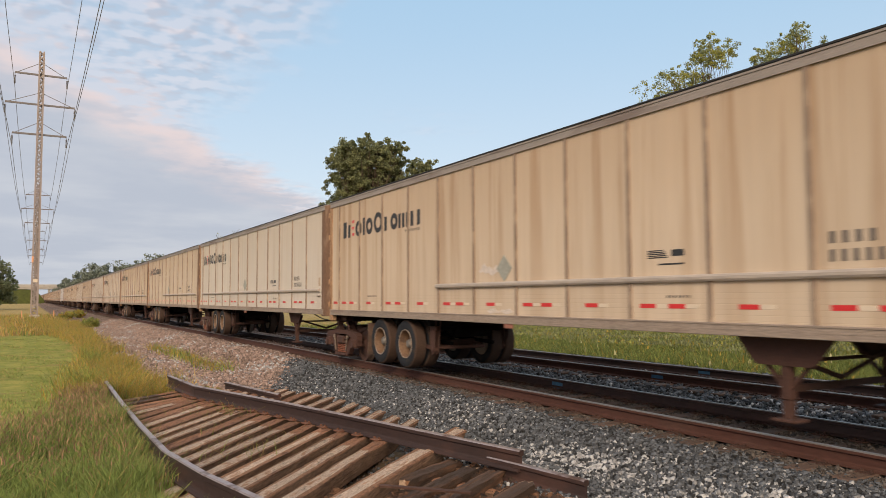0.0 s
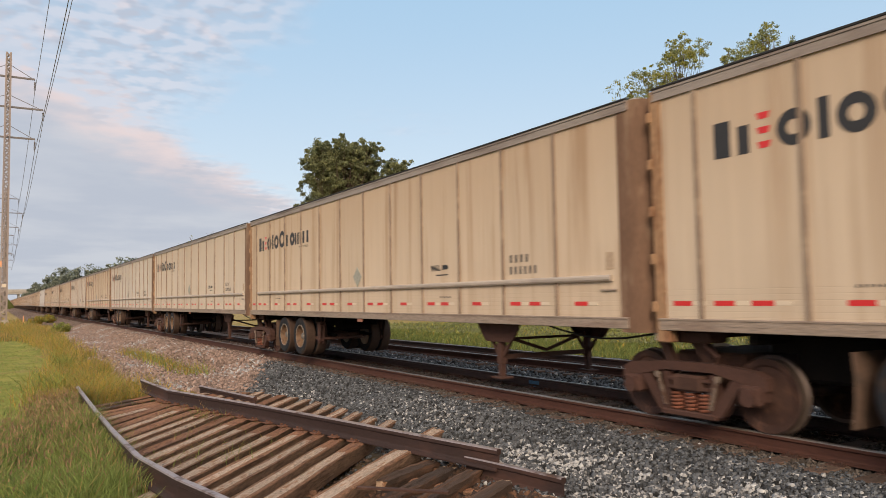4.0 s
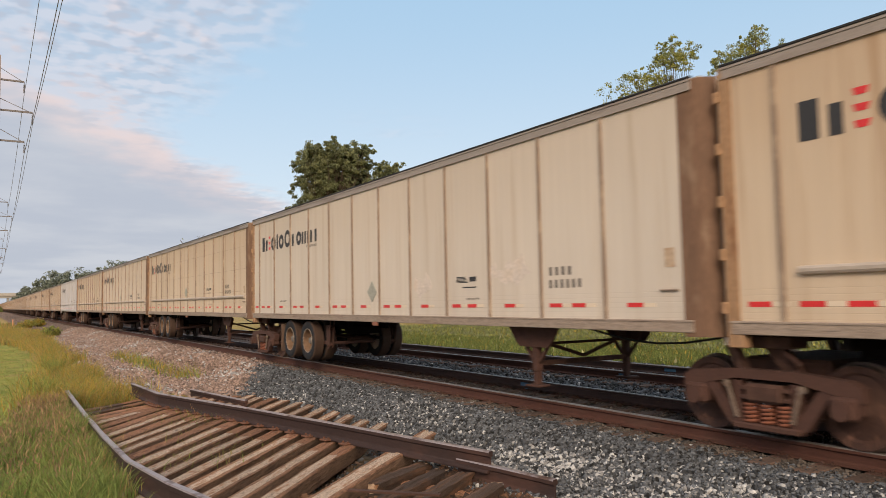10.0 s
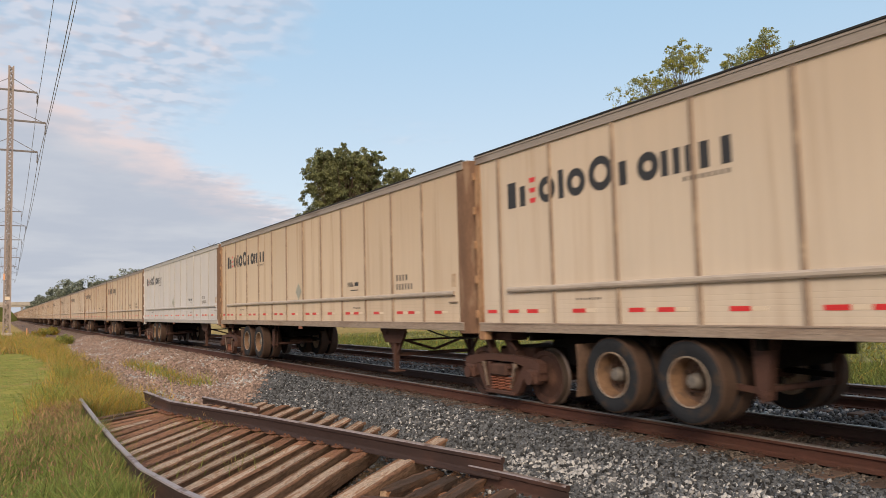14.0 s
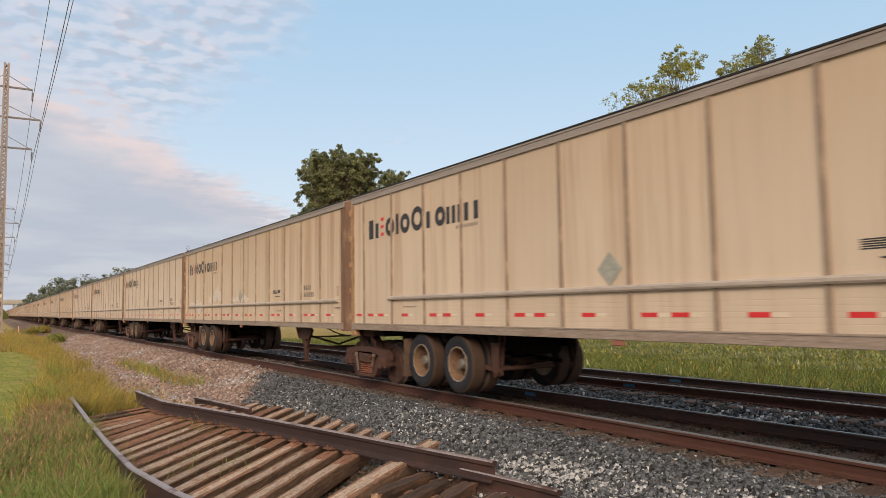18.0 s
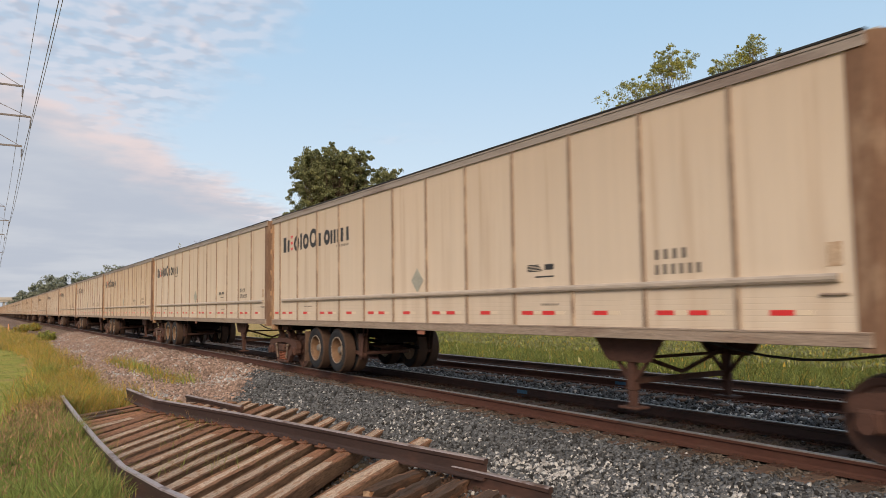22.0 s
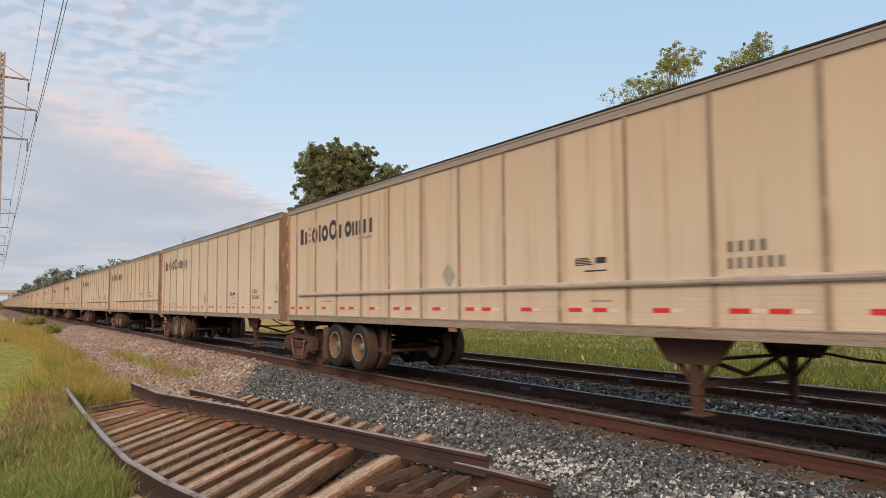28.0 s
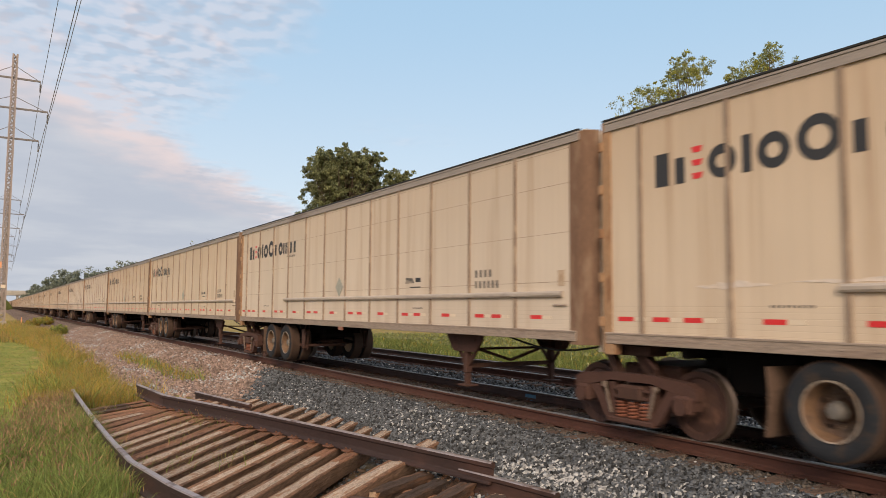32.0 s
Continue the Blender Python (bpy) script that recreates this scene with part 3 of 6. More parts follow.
def rail_along(points, mats, top=(8, 9), tall=1.0):
    """A rail swept through plan points of (x, y, z of its base). The running surface takes the second material."""
    pts = [Vector(p) for p in points]
    rings = []
    for k, p in enumerate(pts):
        d = (pts[min(k + 1, len(pts) - 1)] - pts[max(k - 1, 0)]).normalized()
        side = d.cross(Vector((0, 0, 1))).normalized()
        up = side.cross(d)
        rings.append([p + side * a + up * b * tall for a, b in RAIL_SHAPE])
    n = len(RAIL_SHAPE)
    verts = [v for ring in rings for v in ring]
    faces, index = [], []
    for k in range(len(pts) - 1):
        for c in range(n):
            faces.append((k * n + c, k * n + (c + 1) % n, (k + 1) * n + (c + 1) % n, (k + 1) * n + c))
            index.append(1 if c in top else 0)
    bm = bmesh.new()
    vs = [bm.verts.new(v) for v in verts]
    for f, i in zip(faces, index):
        bm.faces.new([vs[c] for c in f]).material_index = i
    bm.faces.new(vs[:n])
    bm.faces.new(vs[-n:])
    bmesh.ops.recalc_face_normals(bm, faces=bm.faces)
    data = bpy.data.meshes.new("rail")
    bm.to_mesh(data)
    bm.free()
    for m in mats:
        data.materials.append(m)
    return data


def build_track(centre, label):
    track = thing("railway_track", label, "railway track", "main line tracks", at=(centre, 0, 0))
    # the far rail of each track takes the darker rail colour
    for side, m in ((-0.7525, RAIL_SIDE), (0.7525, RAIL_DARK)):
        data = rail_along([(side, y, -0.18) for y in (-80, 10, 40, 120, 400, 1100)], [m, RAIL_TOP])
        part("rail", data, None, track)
    tie_bm = box(bmesh.new(), -1.3, 1.3, -0.11, 0.11, -0.335, -0.185, 0.012)
    tie = mesh("tie", tie_bm, TIE_TRACK)
    plate_bm = bmesh.new()
    box(plate_bm, -0.17, 0.17, -0.09, 0.09, -0.19, -0.172)
    for dx in (-0.095, 0.095):
        for dy in (-0.05, 0.05):
            box(plate_bm, dx - 0.012, dx + 0.012, dy - 0.012, dy + 0.012, -0.175, -0.15)
    plate = mesh("tie_plate", plate_bm, RUST)
    y, rest = -3.0, bmesh.new()
    while y < 46:
        t = part("tie", tie, None, track, place=(random.uniform(-0.03, 0.03), y, random.uniform(-0.012, 0.006)))
        if y < 36:
            for side in (-0.7525, 0.7525):
                part("tie_plate", plate, None, track, place=(side, y, 0))
        y += 0.5
    while y < 260:
        box(rest, -1.3, 1.3, y - 0.11, y + 0.11, -0.33, -0.187)
        y += 0.5
    tagged(part("tie", rest, TIE_TRACK, track), kind="stuff")
    return track


track_a = build_track(TRACK_A, "rusty brown steel rails on dark wooden ties in ballast")
track_b = build_track(TRACK_B, "second rusty railway track on wooden ties beyond the train")


BLUE_AT = ((track_a, 0.7525, 11.5), (track_b, -0.7525, 11.43), (track_b, 0.7525, 11.53))


def blue_marks():
    """Dabs of blue paint on rail webs."""
    for parent, x, y in BLUE_AT:
        bm = bmesh.new()
        box(bm, x - 0.0155, x - 0.0105, y - 0.16, y + 0.16, -0.125, -0.06)
        box(bm, x - 0.076, x - 0.03, y - 0.12, y + 0.10, -0.166, -0.160)
        part("blue_paint_mark", bm, BLUE, parent, "splashed blue paint mark")


blue_marks()

# ---- the road-rail trailers ----
RIBS = [0.68 + 1.303 * k for k in range(12)]
FRONT, NOSE, CEIL = 16.29, 16.72, 3.925
EDGES = [0.165] + RIBS + [FRONT]
_shared = {}


def shared(key, build):
    if key not in _shared:
        _shared[key] = build()
    return _shared[key]


def ring(bm, s, z, r, width, x, thick=0.003, seg=20):
    a = [[], [], [], []]
    for k in range(seg):
        c, d = math.cos(2 * math.pi * k / seg), math.sin(2 * math.pi * k / seg)
        for q, (rr, xx) in enumerate(((r, x), (r - width, x), (r - width, x - thick), (r, x - thick))):
            a[q].append(bm.verts.new((xx, -s + rr * c, z + rr * d)))
    for q in range(4):
        p, o = a[q], a[(q + 1) % 4]
        for k in range(seg):
            bm.faces.new((p[k], p[(k + 1) % seg], o[(k + 1) % seg], o[k]))


# the emblem's plain shapes: bars of (start, end, foot, head) and rings of (centre, radius)
EMBLEM = ((0.93, 1.14, 3.06, 3.46), (1.24, 1.38, 3.06, 3.37), (1.90, 0.19), (2.165, 2.28, 3.06, 3.47), (2.545, 0.195), (3.04, 0.235), (3.385, 3.52, 3.06, 3.37), (3.885, 0.18),
          (4.10, 4.21, 3.06, 3.37), (4.285, 4.395, 3.06, 3.37), (4.47, 4.58, 3.06, 3.37), (4.68, 4.81, 3.06, 3.37), (4.98, 5.11, 3.06, 3.37))


def emblem_shape(bm, x, row):
    """One plain bar or ring of the painted emblem."""
    if len(row) == 2:
        ring(bm, row[0], 3.05 + row[1], row[1], 0.11, x)
        bmesh.ops.recalc_face_normals(bm, faces=bm.faces)
    else:
        box(bm, x - 0.003, x, -row[1], -row[0], row[2], row[3])
    return bm


def emblem_dot(x, z):
    """A block that narrows towards its foot."""
    bm = bmesh.new()
    corners = ((-0.055, -0.035), (0.055, -0.035), (0.08, 0.035), (-0.08, 0.035))
    a, b = [[bm.verts.new((xx, -1.56 + u, z + v)) for u, v in corners] for xx in (x, x - 0.003)]
    bm.faces.new(a)
    bm.faces.new(b)
    for k in range(4):
        j = (k + 1) % 4
        bm.faces.new((a[k], a[j], b[j], b[k]))
    bmesh.ops.recalc_face_normals(bm, faces=bm.faces)
    return bm


def stencil(x, rows):
    """Plain grey bars of the size of stencilled characters: rows of (s, z, count, width, height)."""
    bm = bmesh.new()
    for s, z, count, w, h in rows:
        for k in range(count):
            a = s + k * w * 1.28
            box(bm, x - 0.002, x, -a - w * 0.75, -a - w * 0.15, z, z + h)
    return bm


def ragged(s0, s1, za, zb, x):
    """A thin scrape with ragged edges above and below."""
    rnd, bm = random.Random(int(s0 * 100)), bmesh.new()
    n, mid = 48, za + 0.4 * (zb - za)

    def edge(reach):
        a, b, c = (rnd.uniform(0, 6) for _ in range(3))
        row = []
        for k in range(n + 1):
            u = k / n
            wave = 0.55 + 0.25 * math.sin(8 * u + a) + 0.16 * math.sin(21 * u + b) + 0.10 * math.sin(53 * u + c) + rnd.uniform(-0.07, 0.07)
            row.append((s0 + (s1 - s0) * u, mid + reach * max(0.03, wave * min(1.0, 6 * u, 6 * (1 - u)))))
        return row
    foot, top = edge(za - mid), edge(zb - mid)
    rows = [[bm.verts.new((xx, -s, z)) for s, z in row] for xx in (x - 0.0035, x + 0.001) for row in (foot, top)]
    f0, t0, f1, t1 = rows
    for k in range(n):
        for a, b in ((f0, t0), (t0, t1), (t1, f1), (f1, f0)):
            bm.faces.new((a[k], a[k + 1], b[k + 1], b[k]))
    for k in (0, n):
        bm.faces.new((f0[k], t0[k], t1[k], f1[k]))
    bmesh.ops.recalc_face_normals(bm, faces=bm.faces)
    return bm


def tyre_mesh():
    bm = bmesh.new()
    turned(bm, [(-0.125, 0.30), (-0.14, 0.36), (-0.145, 0.42), (-0.13, 0.475), (-0.105, 0.497), (0.105, 0.497), (0.13, 0.475),
                (0.145, 0.42), (0.14, 0.36), (0.125, 0.30)], 32)
    data = mesh("tyre", bm, TYRE, True)
    data.materials.append(TREAD)
    for f in data.polygons:
        r = math.hypot(f.center.y, f.center.z)
        if r > 0.48:
            f.material_index = 1
    return data


def rim_mesh(outer):
    bm = bmesh.new()
    if outer:
        turned(bm, [(-0.12, 0.305), (-0.138, 0.302), (-0.135, 0.285), (-0.04, 0.268), (0.07, 0.262), (0.095, 0.22), (0.09, 0.125), (0.02, 0.10), (-0.05, 0.088), (-0.075, 0.07),
                    (-0.08, 0.0), (0.10, 0.0), (0.11, 0.28), (0.12, 0.305)], 28)
        for k in range(10):
            a = 2 * math.pi * k / 10
            bar(bm, (0.095, 0.165 * math.cos(a), 0.165 * math.sin(a)), (0.045, 0.165 * math.cos(a), 0.165 * math.sin(a)), 0.017, 6)
    else:
        turned(bm, [(-0.12, 0.305), (-0.12, 0.1), (0.12, 0.1), (0.12, 0.305)], 20)
    data = mesh("rim", bm, RIM, True)
    if outer:
        data.materials.append(HOLE)
        data.materials.append(HUB)
        data.materials.append(HUB_CAP)
        data.materials.append(RIM_INNER)
        for f in data.polygons:
            r = math.hypot(f.center.y, f.center.z)
            # hub and barrel are coloured darker than the rim's lip
            if r < 0.25 and f.center.x < 0.1:
                f.material_index = 3 if r < 0.105 and f.center.x < 0 else 2
            elif r < 0.282 and f.center.x < 0.1:
                f.material_index = 4
        hole = bmesh.new()
        hole.from_mesh(data)
        before = len(hole.faces)
        # the dark of the hand holes is drawn as black discs, without openings
        for k in range(5):
            a = 2 * math.pi * (k + 0.3) / 5
            bar(hole, (0.096, 0.225 * math.cos(a), 0.225 * math.sin(a)), (0.088, 0.225 * math.cos(a), 0.225 * math.sin(a)), 0.030, 10)
        hole.faces.ensure_lookup_table()
        for f in hole.faces[before:]:
            f.material_index = 1
        hole.to_mesh(data)
        hole.free()
    return data


def build_trailer(paint_key, rub, detailed, patches=(), seams=False):
    """One trailer; its origin is on the track's centre line at rail height under its rear end; it runs towards -y."""
    words = {"tan": "tan", "cream": "cream", "orange": "rust-streaked tan", "pale": "pale off-white", "white": "white"}[paint_key]
    tail = "with a metal rub rail" if rub else "with plain sides"
    tr = thing("road_rail_trailer", f"{words} box trailer {tail} on bogies", "freight trailer", "trailers of the train")
    skin, x, clean = PAINT[paint_key], -1.295, paint_key == "white"
    z0, z1, zt = 1.135, 1.28, 4.065
    # side panels and posts on the side that faces the lawn
    for a, b in zip(EDGES, EDGES[1:]):
        w = round(b - a, 3)

        def panel():
            return mesh("side_panel", box(bmesh.new(), -0.014, 0.014, -w / 2, w / 2, z1, CEIL), skin)
        if detailed:
            part("side_panel", shared(("panel", paint_key, w), panel), None, tr, place=(x + 0.014, -(a + b) / 2, 0))
    if detailed:
        for s in RIBS:
            def post():
                bm = box(bmesh.new(), -0.024, 0.012, -0.026, 0.026, z1, CEIL)
                for k in range(26):
                    box(bm, -0.0285, -0.024, -0.011, 0.011, z1 + 0.05 + 0.1 * k, z1 + 0.075 + 0.1 * k)
                return mesh("side_post", bm, CLEAN_BAND if clean else SEAM)
            part("side_post", shared(("post", clean), post), None, tr, place=(x, -s, 0))
    else:
        part("side_wall", shared(("side", paint_key), lambda: mesh("side_wall", box(bmesh.new(), x, x + 0.028, -FRONT + 1.3315, 1.1665, z1, CEIL), skin)), None, tr, place=(0, -1.3315, 0))
        bm = bmesh.new()
        for s in RIBS:
            box(bm, x - 0.02, x + 0.012, -s - 0.023, -s + 0.023, z1, CEIL)
        tagged(part("side_post", shared("posts", lambda: mesh("side_post", bm, SEAM)), None, tr), kind="stuff")

    def other_side():
        bm = box(bmesh.new(), 1.267, 1.295, -FRONT, -0.1, z1, CEIL)
        for s in RIBS:
            box(bm, 1.295, 1.303, -s - 0.024, -s + 0.024, z1, CEIL)
        return mesh("side_wall", bm, skin)
    part("side_wall", shared(("other", paint_key), other_side), None, tr)
    for side in (-1, 1):
        def lower():
            bm = box(bmesh.new(), -0.03, 0.02, -16.42, -0.05, z0, z1, 0.006)
            box(bm, -0.038, -0.028, -16.42, -0.05, z1 - 0.022, z1 - 0.006)
            for k in range(54):
                box(bm, -0.034, -0.029, -0.35 - 0.3 * k, -0.17 - 0.3 * k, z0 + 0.062, z0 + 0.076)
            return mesh("bottom_rail", bm, CLEAN_BAND if clean else BAND)

        def upper():
            bm = box(bmesh.new(), -0.026, 0.03, -16.5, -0.05, CEIL, zt, 0.008)
            box(bm, -0.036, -0.024, -16.5, -0.05, 4.028, 4.042)
            box(bm, -0.033, -0.024, -16.5, -0.05, CEIL - 0.004, CEIL + 0.012)
            return mesh("top_rail", bm, CLEAN_BAND if clean else TOP_BAND)
        for key, build in (("bottom_rail", lower), ("top_rail", upper)):
            ob = part(key, shared((key, clean), build), None, tr, place=(side * 1.29, 0 if side < 0 else -16.47, 0))
            if side > 0:
                ob.rotation_euler = (0, 0, math.pi)
    part("roof", shared("roof", lambda: mesh("roof", box(bmesh.new(), -1.262, 1.262, -16.6, -0.02, zt - 0.05, zt + 0.006), ROOF)), None, tr)
    part("roof_edge", shared("roof_edge", lambda: mesh("roof_edge", box(bmesh.new(), -1.325, -1.262, -16.5, -0.02, 4.062, 4.088, 0.004), HOSE)), None, tr, "thin black roof edge")
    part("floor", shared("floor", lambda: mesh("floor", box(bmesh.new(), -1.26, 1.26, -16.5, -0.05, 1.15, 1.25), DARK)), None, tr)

    def front():
        bm = box(bmesh.new(), -1.12, 1.12, -NOSE, -NOSE + 0.05, 1.0, 4.0)
        return mesh("front_wall", bm, PAINT["pale"])
    part("front_wall", shared("front", front), None, tr)

    def nose():
        bm = bmesh.new()
        profile = [(-1.306, -FRONT), (-1.306, -16.44), (-1.296, -16.53), (-1.265, -16.61), (-1.21, -16.67), (-1.12, -16.715), (-1.12, -16.66), (-1.19, -16.62), (-1.25, -16.50), (-1.255, -FRONT)]
        low, high = [bm.verts.new((a, b, 1.09)) for a, b in profile], [bm.verts.new((a, b, 4.05)) for a, b in profile]
        bm.faces.new(low)
        bm.faces.new(high)
        for k in range(len(profile)):
            j = (k + 1) % len(profile)
            bm.faces.new((low[k], low[j], high[j], high[k]))
        bmesh.ops.recalc_face_normals(bm, faces=bm.faces)
        return mesh("front_corner_post", bm, RUSTY_POST, True)
    for side in (1, -1):
        ob = part("front_corner_post", shared("nose", nose), None, tr, "rust-brown rounded corner post")
        ob.scale = (side, 1, 1)

    def rear_post():
        bm = box(bmesh.new(), -1.312, -1.20, -0.165, 0.0, 1.10, 4.06, 0.008)
        box(bm, -1.312, -1.18, -0.20, 0.0, 0.99, 1.13, 0.012)
        for k in range(5):
            box(bm, -1.335, -1.28, -0.02, 0.045, 1.35 + 0.58 * k, 1.48 + 0.58 * k, 0.01)
        for k in range(44):
            box(bm, -1.316, -1.311, -0.155, -0.138, 1.32 + 0.06 * k, 1.345 + 0.06 * k)
        return mesh("rear_corner_post", bm, CLEAN_POST if clean else OCHRE_POST)
    for side in (1, -1):
        ob = part("rear_corner_post", shared(("rear_post", clean), rear_post), None, tr, "clean white post with door hinges" if clean else "ochre rusted post with door hinges")
        ob.scale = (side, 1, 1)

    def leaf_door():
        bm = box(bmesh.new(), -0.595, 0.595, -0.06, -0.01, 1.28, 3.92, 0.006)
        for dx in (-0.35, 0.3):
            bar(bm, (dx, 0.012, 1.2), (dx, 0.012, 3.95), 0.016, 6)
        return mesh("rear_door", bm, skin)
    for dx in (-0.6, 0.6):
        part("rear_door", shared(("door", paint_key), leaf_door), None, tr, place=(dx, 0, 0))
    part("rear_sill", shared("sill", lambda: mesh("rear_sill", box(bmesh.new(), -1.18, 1.18, -0.12, 0.0, 1.0, 1.275, 0.01), RUST)), None, tr)
    if rub:
        start = 0.88 if rub == 1 else rub

        def rub_rail():
            bm = bmesh.new()
            shape = [(0, -0.044), (-0.022, -0.040), (-0.036, -0.016), (-0.036, 0.016), (-0.022, 0.040), (0, 0.044)]
            ends = [[bm.verts.new((x - 0.02 + a, y, 1.79 + b)) for a, b in [(0.02, -0.044)] + shape[1:-1] + [(0.02, 0.044)]] for y in (-16.14, -start)]
            for k in range(6):
                j = (k + 1) % 6
                bm.faces.new((ends[0][k], ends[0][j], ends[1][j], ends[1][k]))
            bm.faces.new(ends[0])
            bm.faces.new(ends[1])
            bmesh.ops.recalc_face_normals(bm, faces=bm.faces)
            return mesh("rub_rail", bm, CLEAN_BAND if clean else BRIGHT)
        part("rub_rail", shared(("rub", start, clean), rub_rail), None, tr, "dull aluminium rub rail")
    # red and white reflectors along the lower edge
    red = shared("red", lambda: mesh("reflector", box(bmesh.new(), -0.003, 0.0, -0.135, 0.135, 1.428, 1.484), RED))
    pale = shared("pale", lambda: mesh("reflector", box(bmesh.new(), -0.003, 0.0, -0.10, 0.10, 1.432, 1.480), WHITE_TAPE))
    spots = [0.40]
    for k, (a, b) in enumerate(zip(RIBS, EDGES[2:])):
        mid = (a + b) / 2
        spots += [mid - 0.35, mid + 0.13] if k % 2 == 0 else [mid - 0.13]
    if detailed:
        for s in spots:
            part("reflector", red, None, tr, place=(x, -s, 0))
            part("reflector", pale, None, tr, place=(x, -s - 0.237, 0))
    else:
        bm = bmesh.new()
        for s in spots:
            box(bm, x - 0.003, x, -s - 0.135, -s + 0.135, 1.428, 1.484)
        part("reflector_strip", shared("reds", lambda: mesh("reflector_strip", bm, RED)), None, tr)
    if detailed:
        for row in EMBLEM:
            part("emblem_shape", shared(("emblem", row), lambda: mesh("emblem_shape", emblem_shape(bmesh.new(), x - 0.001, row), INK)), None, tr)
        for z in (3.43, 3.275, 3.12):
            part("emblem_dot", shared(("dot", z), lambda: mesh("emblem_dot", emblem_dot(x - 0.001, z), RED)), None, tr, "red emblem block")
    else:
        def joined():
            bm = bmesh.new()
            for row in EMBLEM:
                emblem_shape(bm, x - 0.001, row)
            return mesh("emblem", bm, INK)
        tagged(part("emblem", shared("emblem", joined), None, tr), kind="stuff")
    for z, h, w in ((3.42, 0.20, 0.16), (2.16, 0.10, 0.10), (2.0, 0.10, 0.10)) if detailed else ():
        def front_mark():
            bm = bmesh.new()
            for k in range(5):
                box(bm, -1.05 + 1.45 * w * k, -1.05 + 1.45 * w * k + w, -NOSE - 0.003, -NOSE, z - h / 2, z + h / 2)
            return mesh("front_mark", bm, INK)
        tagged(part("front_mark", shared(("front_mark", z), front_mark), None, tr), "black painted bars on the front wall", kind="stuff")
    low = 0.0 if rub else 0.21
    marks = [(13.87, 2.09 - low, 4, 0.105, 0.12), (13.87, 1.91 - low, 6, 0.095, 0.12), (4.42, 2.95, 8, 0.068, 0.055), (2.45, 1.60, 9, 0.045, 0.03), (11.72, 1.56, 7, 0.045, 0.03)]
    for row in marks if detailed else marks[:2]:
        tagged(part("stencil_mark", shared(("stencil", row), lambda: mesh("stencil_mark", stencil(x - 0.001, [row]), GREY_INK)), None, tr), "grey stencilled bars", kind="stuff")

    def wave_bars():
        bm = bmesh.new()
        for k in range(5):
            box(bm, x - 0.003, x - 0.001, -11.77 + 0.02 * k, -11.42, 2.055 + 0.022 * k, 2.068 + 0.022 * k)
        box(bm, x - 0.003, x - 0.001, -12.02, -11.82, 2.07, 2.15)
        box(bm, x - 0.003, x - 0.001, -12.02, -11.60, 1.965, 1.985)
        return mesh("operator_mark", bm, INK)
    tagged(part("operator_mark", shared("wave", wave_bars), None, tr, place=(0, 0, -low)), "black striped operator mark", kind="stuff")

    def diamond():
        bm = bmesh.new()
        m = Matrix.Translation((x - 0.006, -8.15, 2.055)) @ Matrix.Rotation(math.pi / 4, 4, "X") @ Matrix.Diagonal((0.01, 0.315, 0.315, 1))
        bmesh.ops.create_cube(bm, size=1, matrix=m)
        box(bm, x - 0.013, x - 0.010, -8.30, -8.00, 2.04, 2.075)
        return mesh("placard_holder", bm, PLACARD)
    part("placard_holder", shared("diamond", diamond), None, tr, "grey diamond placard holder", place=(0, 0, -1.4 * low))
    lamp = shared("lamp", lambda: mesh("marker_lamp", box(bmesh.new(), x - 0.015, x + 0.02, -8.37, -8.14, 1.06, 1.135, 0.008), LAMP_RED))
    part("marker_lamp", lamp, None, tr, "dull red side marker lamp")
    part("access_plate", shared("plate", lambda: mesh("access_plate", box(bmesh.new(), x - 0.004, x, -16.17, -16.02, 1.90, 2.13), FADED)), None, tr, "faded tan plate")
    part("grab_bar", shared("grab", lambda: mesh("grab_bar", box(bmesh.new(), x - 0.03, x, -16.22, -15.94, 1.62, 1.645, 0.006), BAND)), None, tr)
    if seams:
        for zz in (1.96, 2.66, 3.36, 3.86):
            part("panel_seam", shared(("seam", zz), lambda: mesh("panel_seam", box(bmesh.new(), x - 0.0015, x, -FRONT, -0.165, zz, zz + 0.006), SEAM)), None, tr)
    for s0, s1, za, zb in patches:
        part("repair_patch", ragged(s0, s1, za, zb, x), PATCH, tr, "pale scraped repair patch")
    # running gear under the rear
    tyre = shared("tyre", tyre_mesh)
    outer, inner = shared("rim_o", lambda: rim_mesh(True)), shared("rim_i", lambda: rim_mesh(False))
    for s in (3.02, 4.29):
        for xx, rim, flip in ((-1.10, outer, 0), (-0.77, inner, 0), (1.10, outer, 1), (0.77, inner, 1)):
            t = part("tyre", tyre, None, tr, place=(xx, -s, 0.605))
            if flip:
                t.rotation_euler = (0, 0, math.pi)
            part("rim", rim, None, t)
        part("axle", shared("axle", lambda: mesh("axle", bar(bmesh.new(), (-1.0, 0, 0), (1.0, 0, 0), 0.065, 10), RUST)), None, tr, place=(0, -s, 0.605))

    def slider():
        bm = bmesh.new()
        for dx in (-0.5, 0.5):
            box(bm, dx - 0.05, dx + 0.05, -5.3, -1.0, 0.88, 1.14)
            beam(bm, (dx, -2.4, 0.72), (dx, -5.0, 0.62), 0.07, 0.07)
        # added dark block that closes the view through and deepens the underside
        box(bm, -0.60, 0.60, -2.3, -1.35, 0.58, 1.1, 0.04)
        for s in (1.2, 3.7, 5.2):
            box(bm, -1.15, 1.15, -s - 0.05, -s + 0.05, 1.0, 1.13)
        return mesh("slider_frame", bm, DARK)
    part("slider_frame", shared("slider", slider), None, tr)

    def hanger():
        bm = bmesh.new()
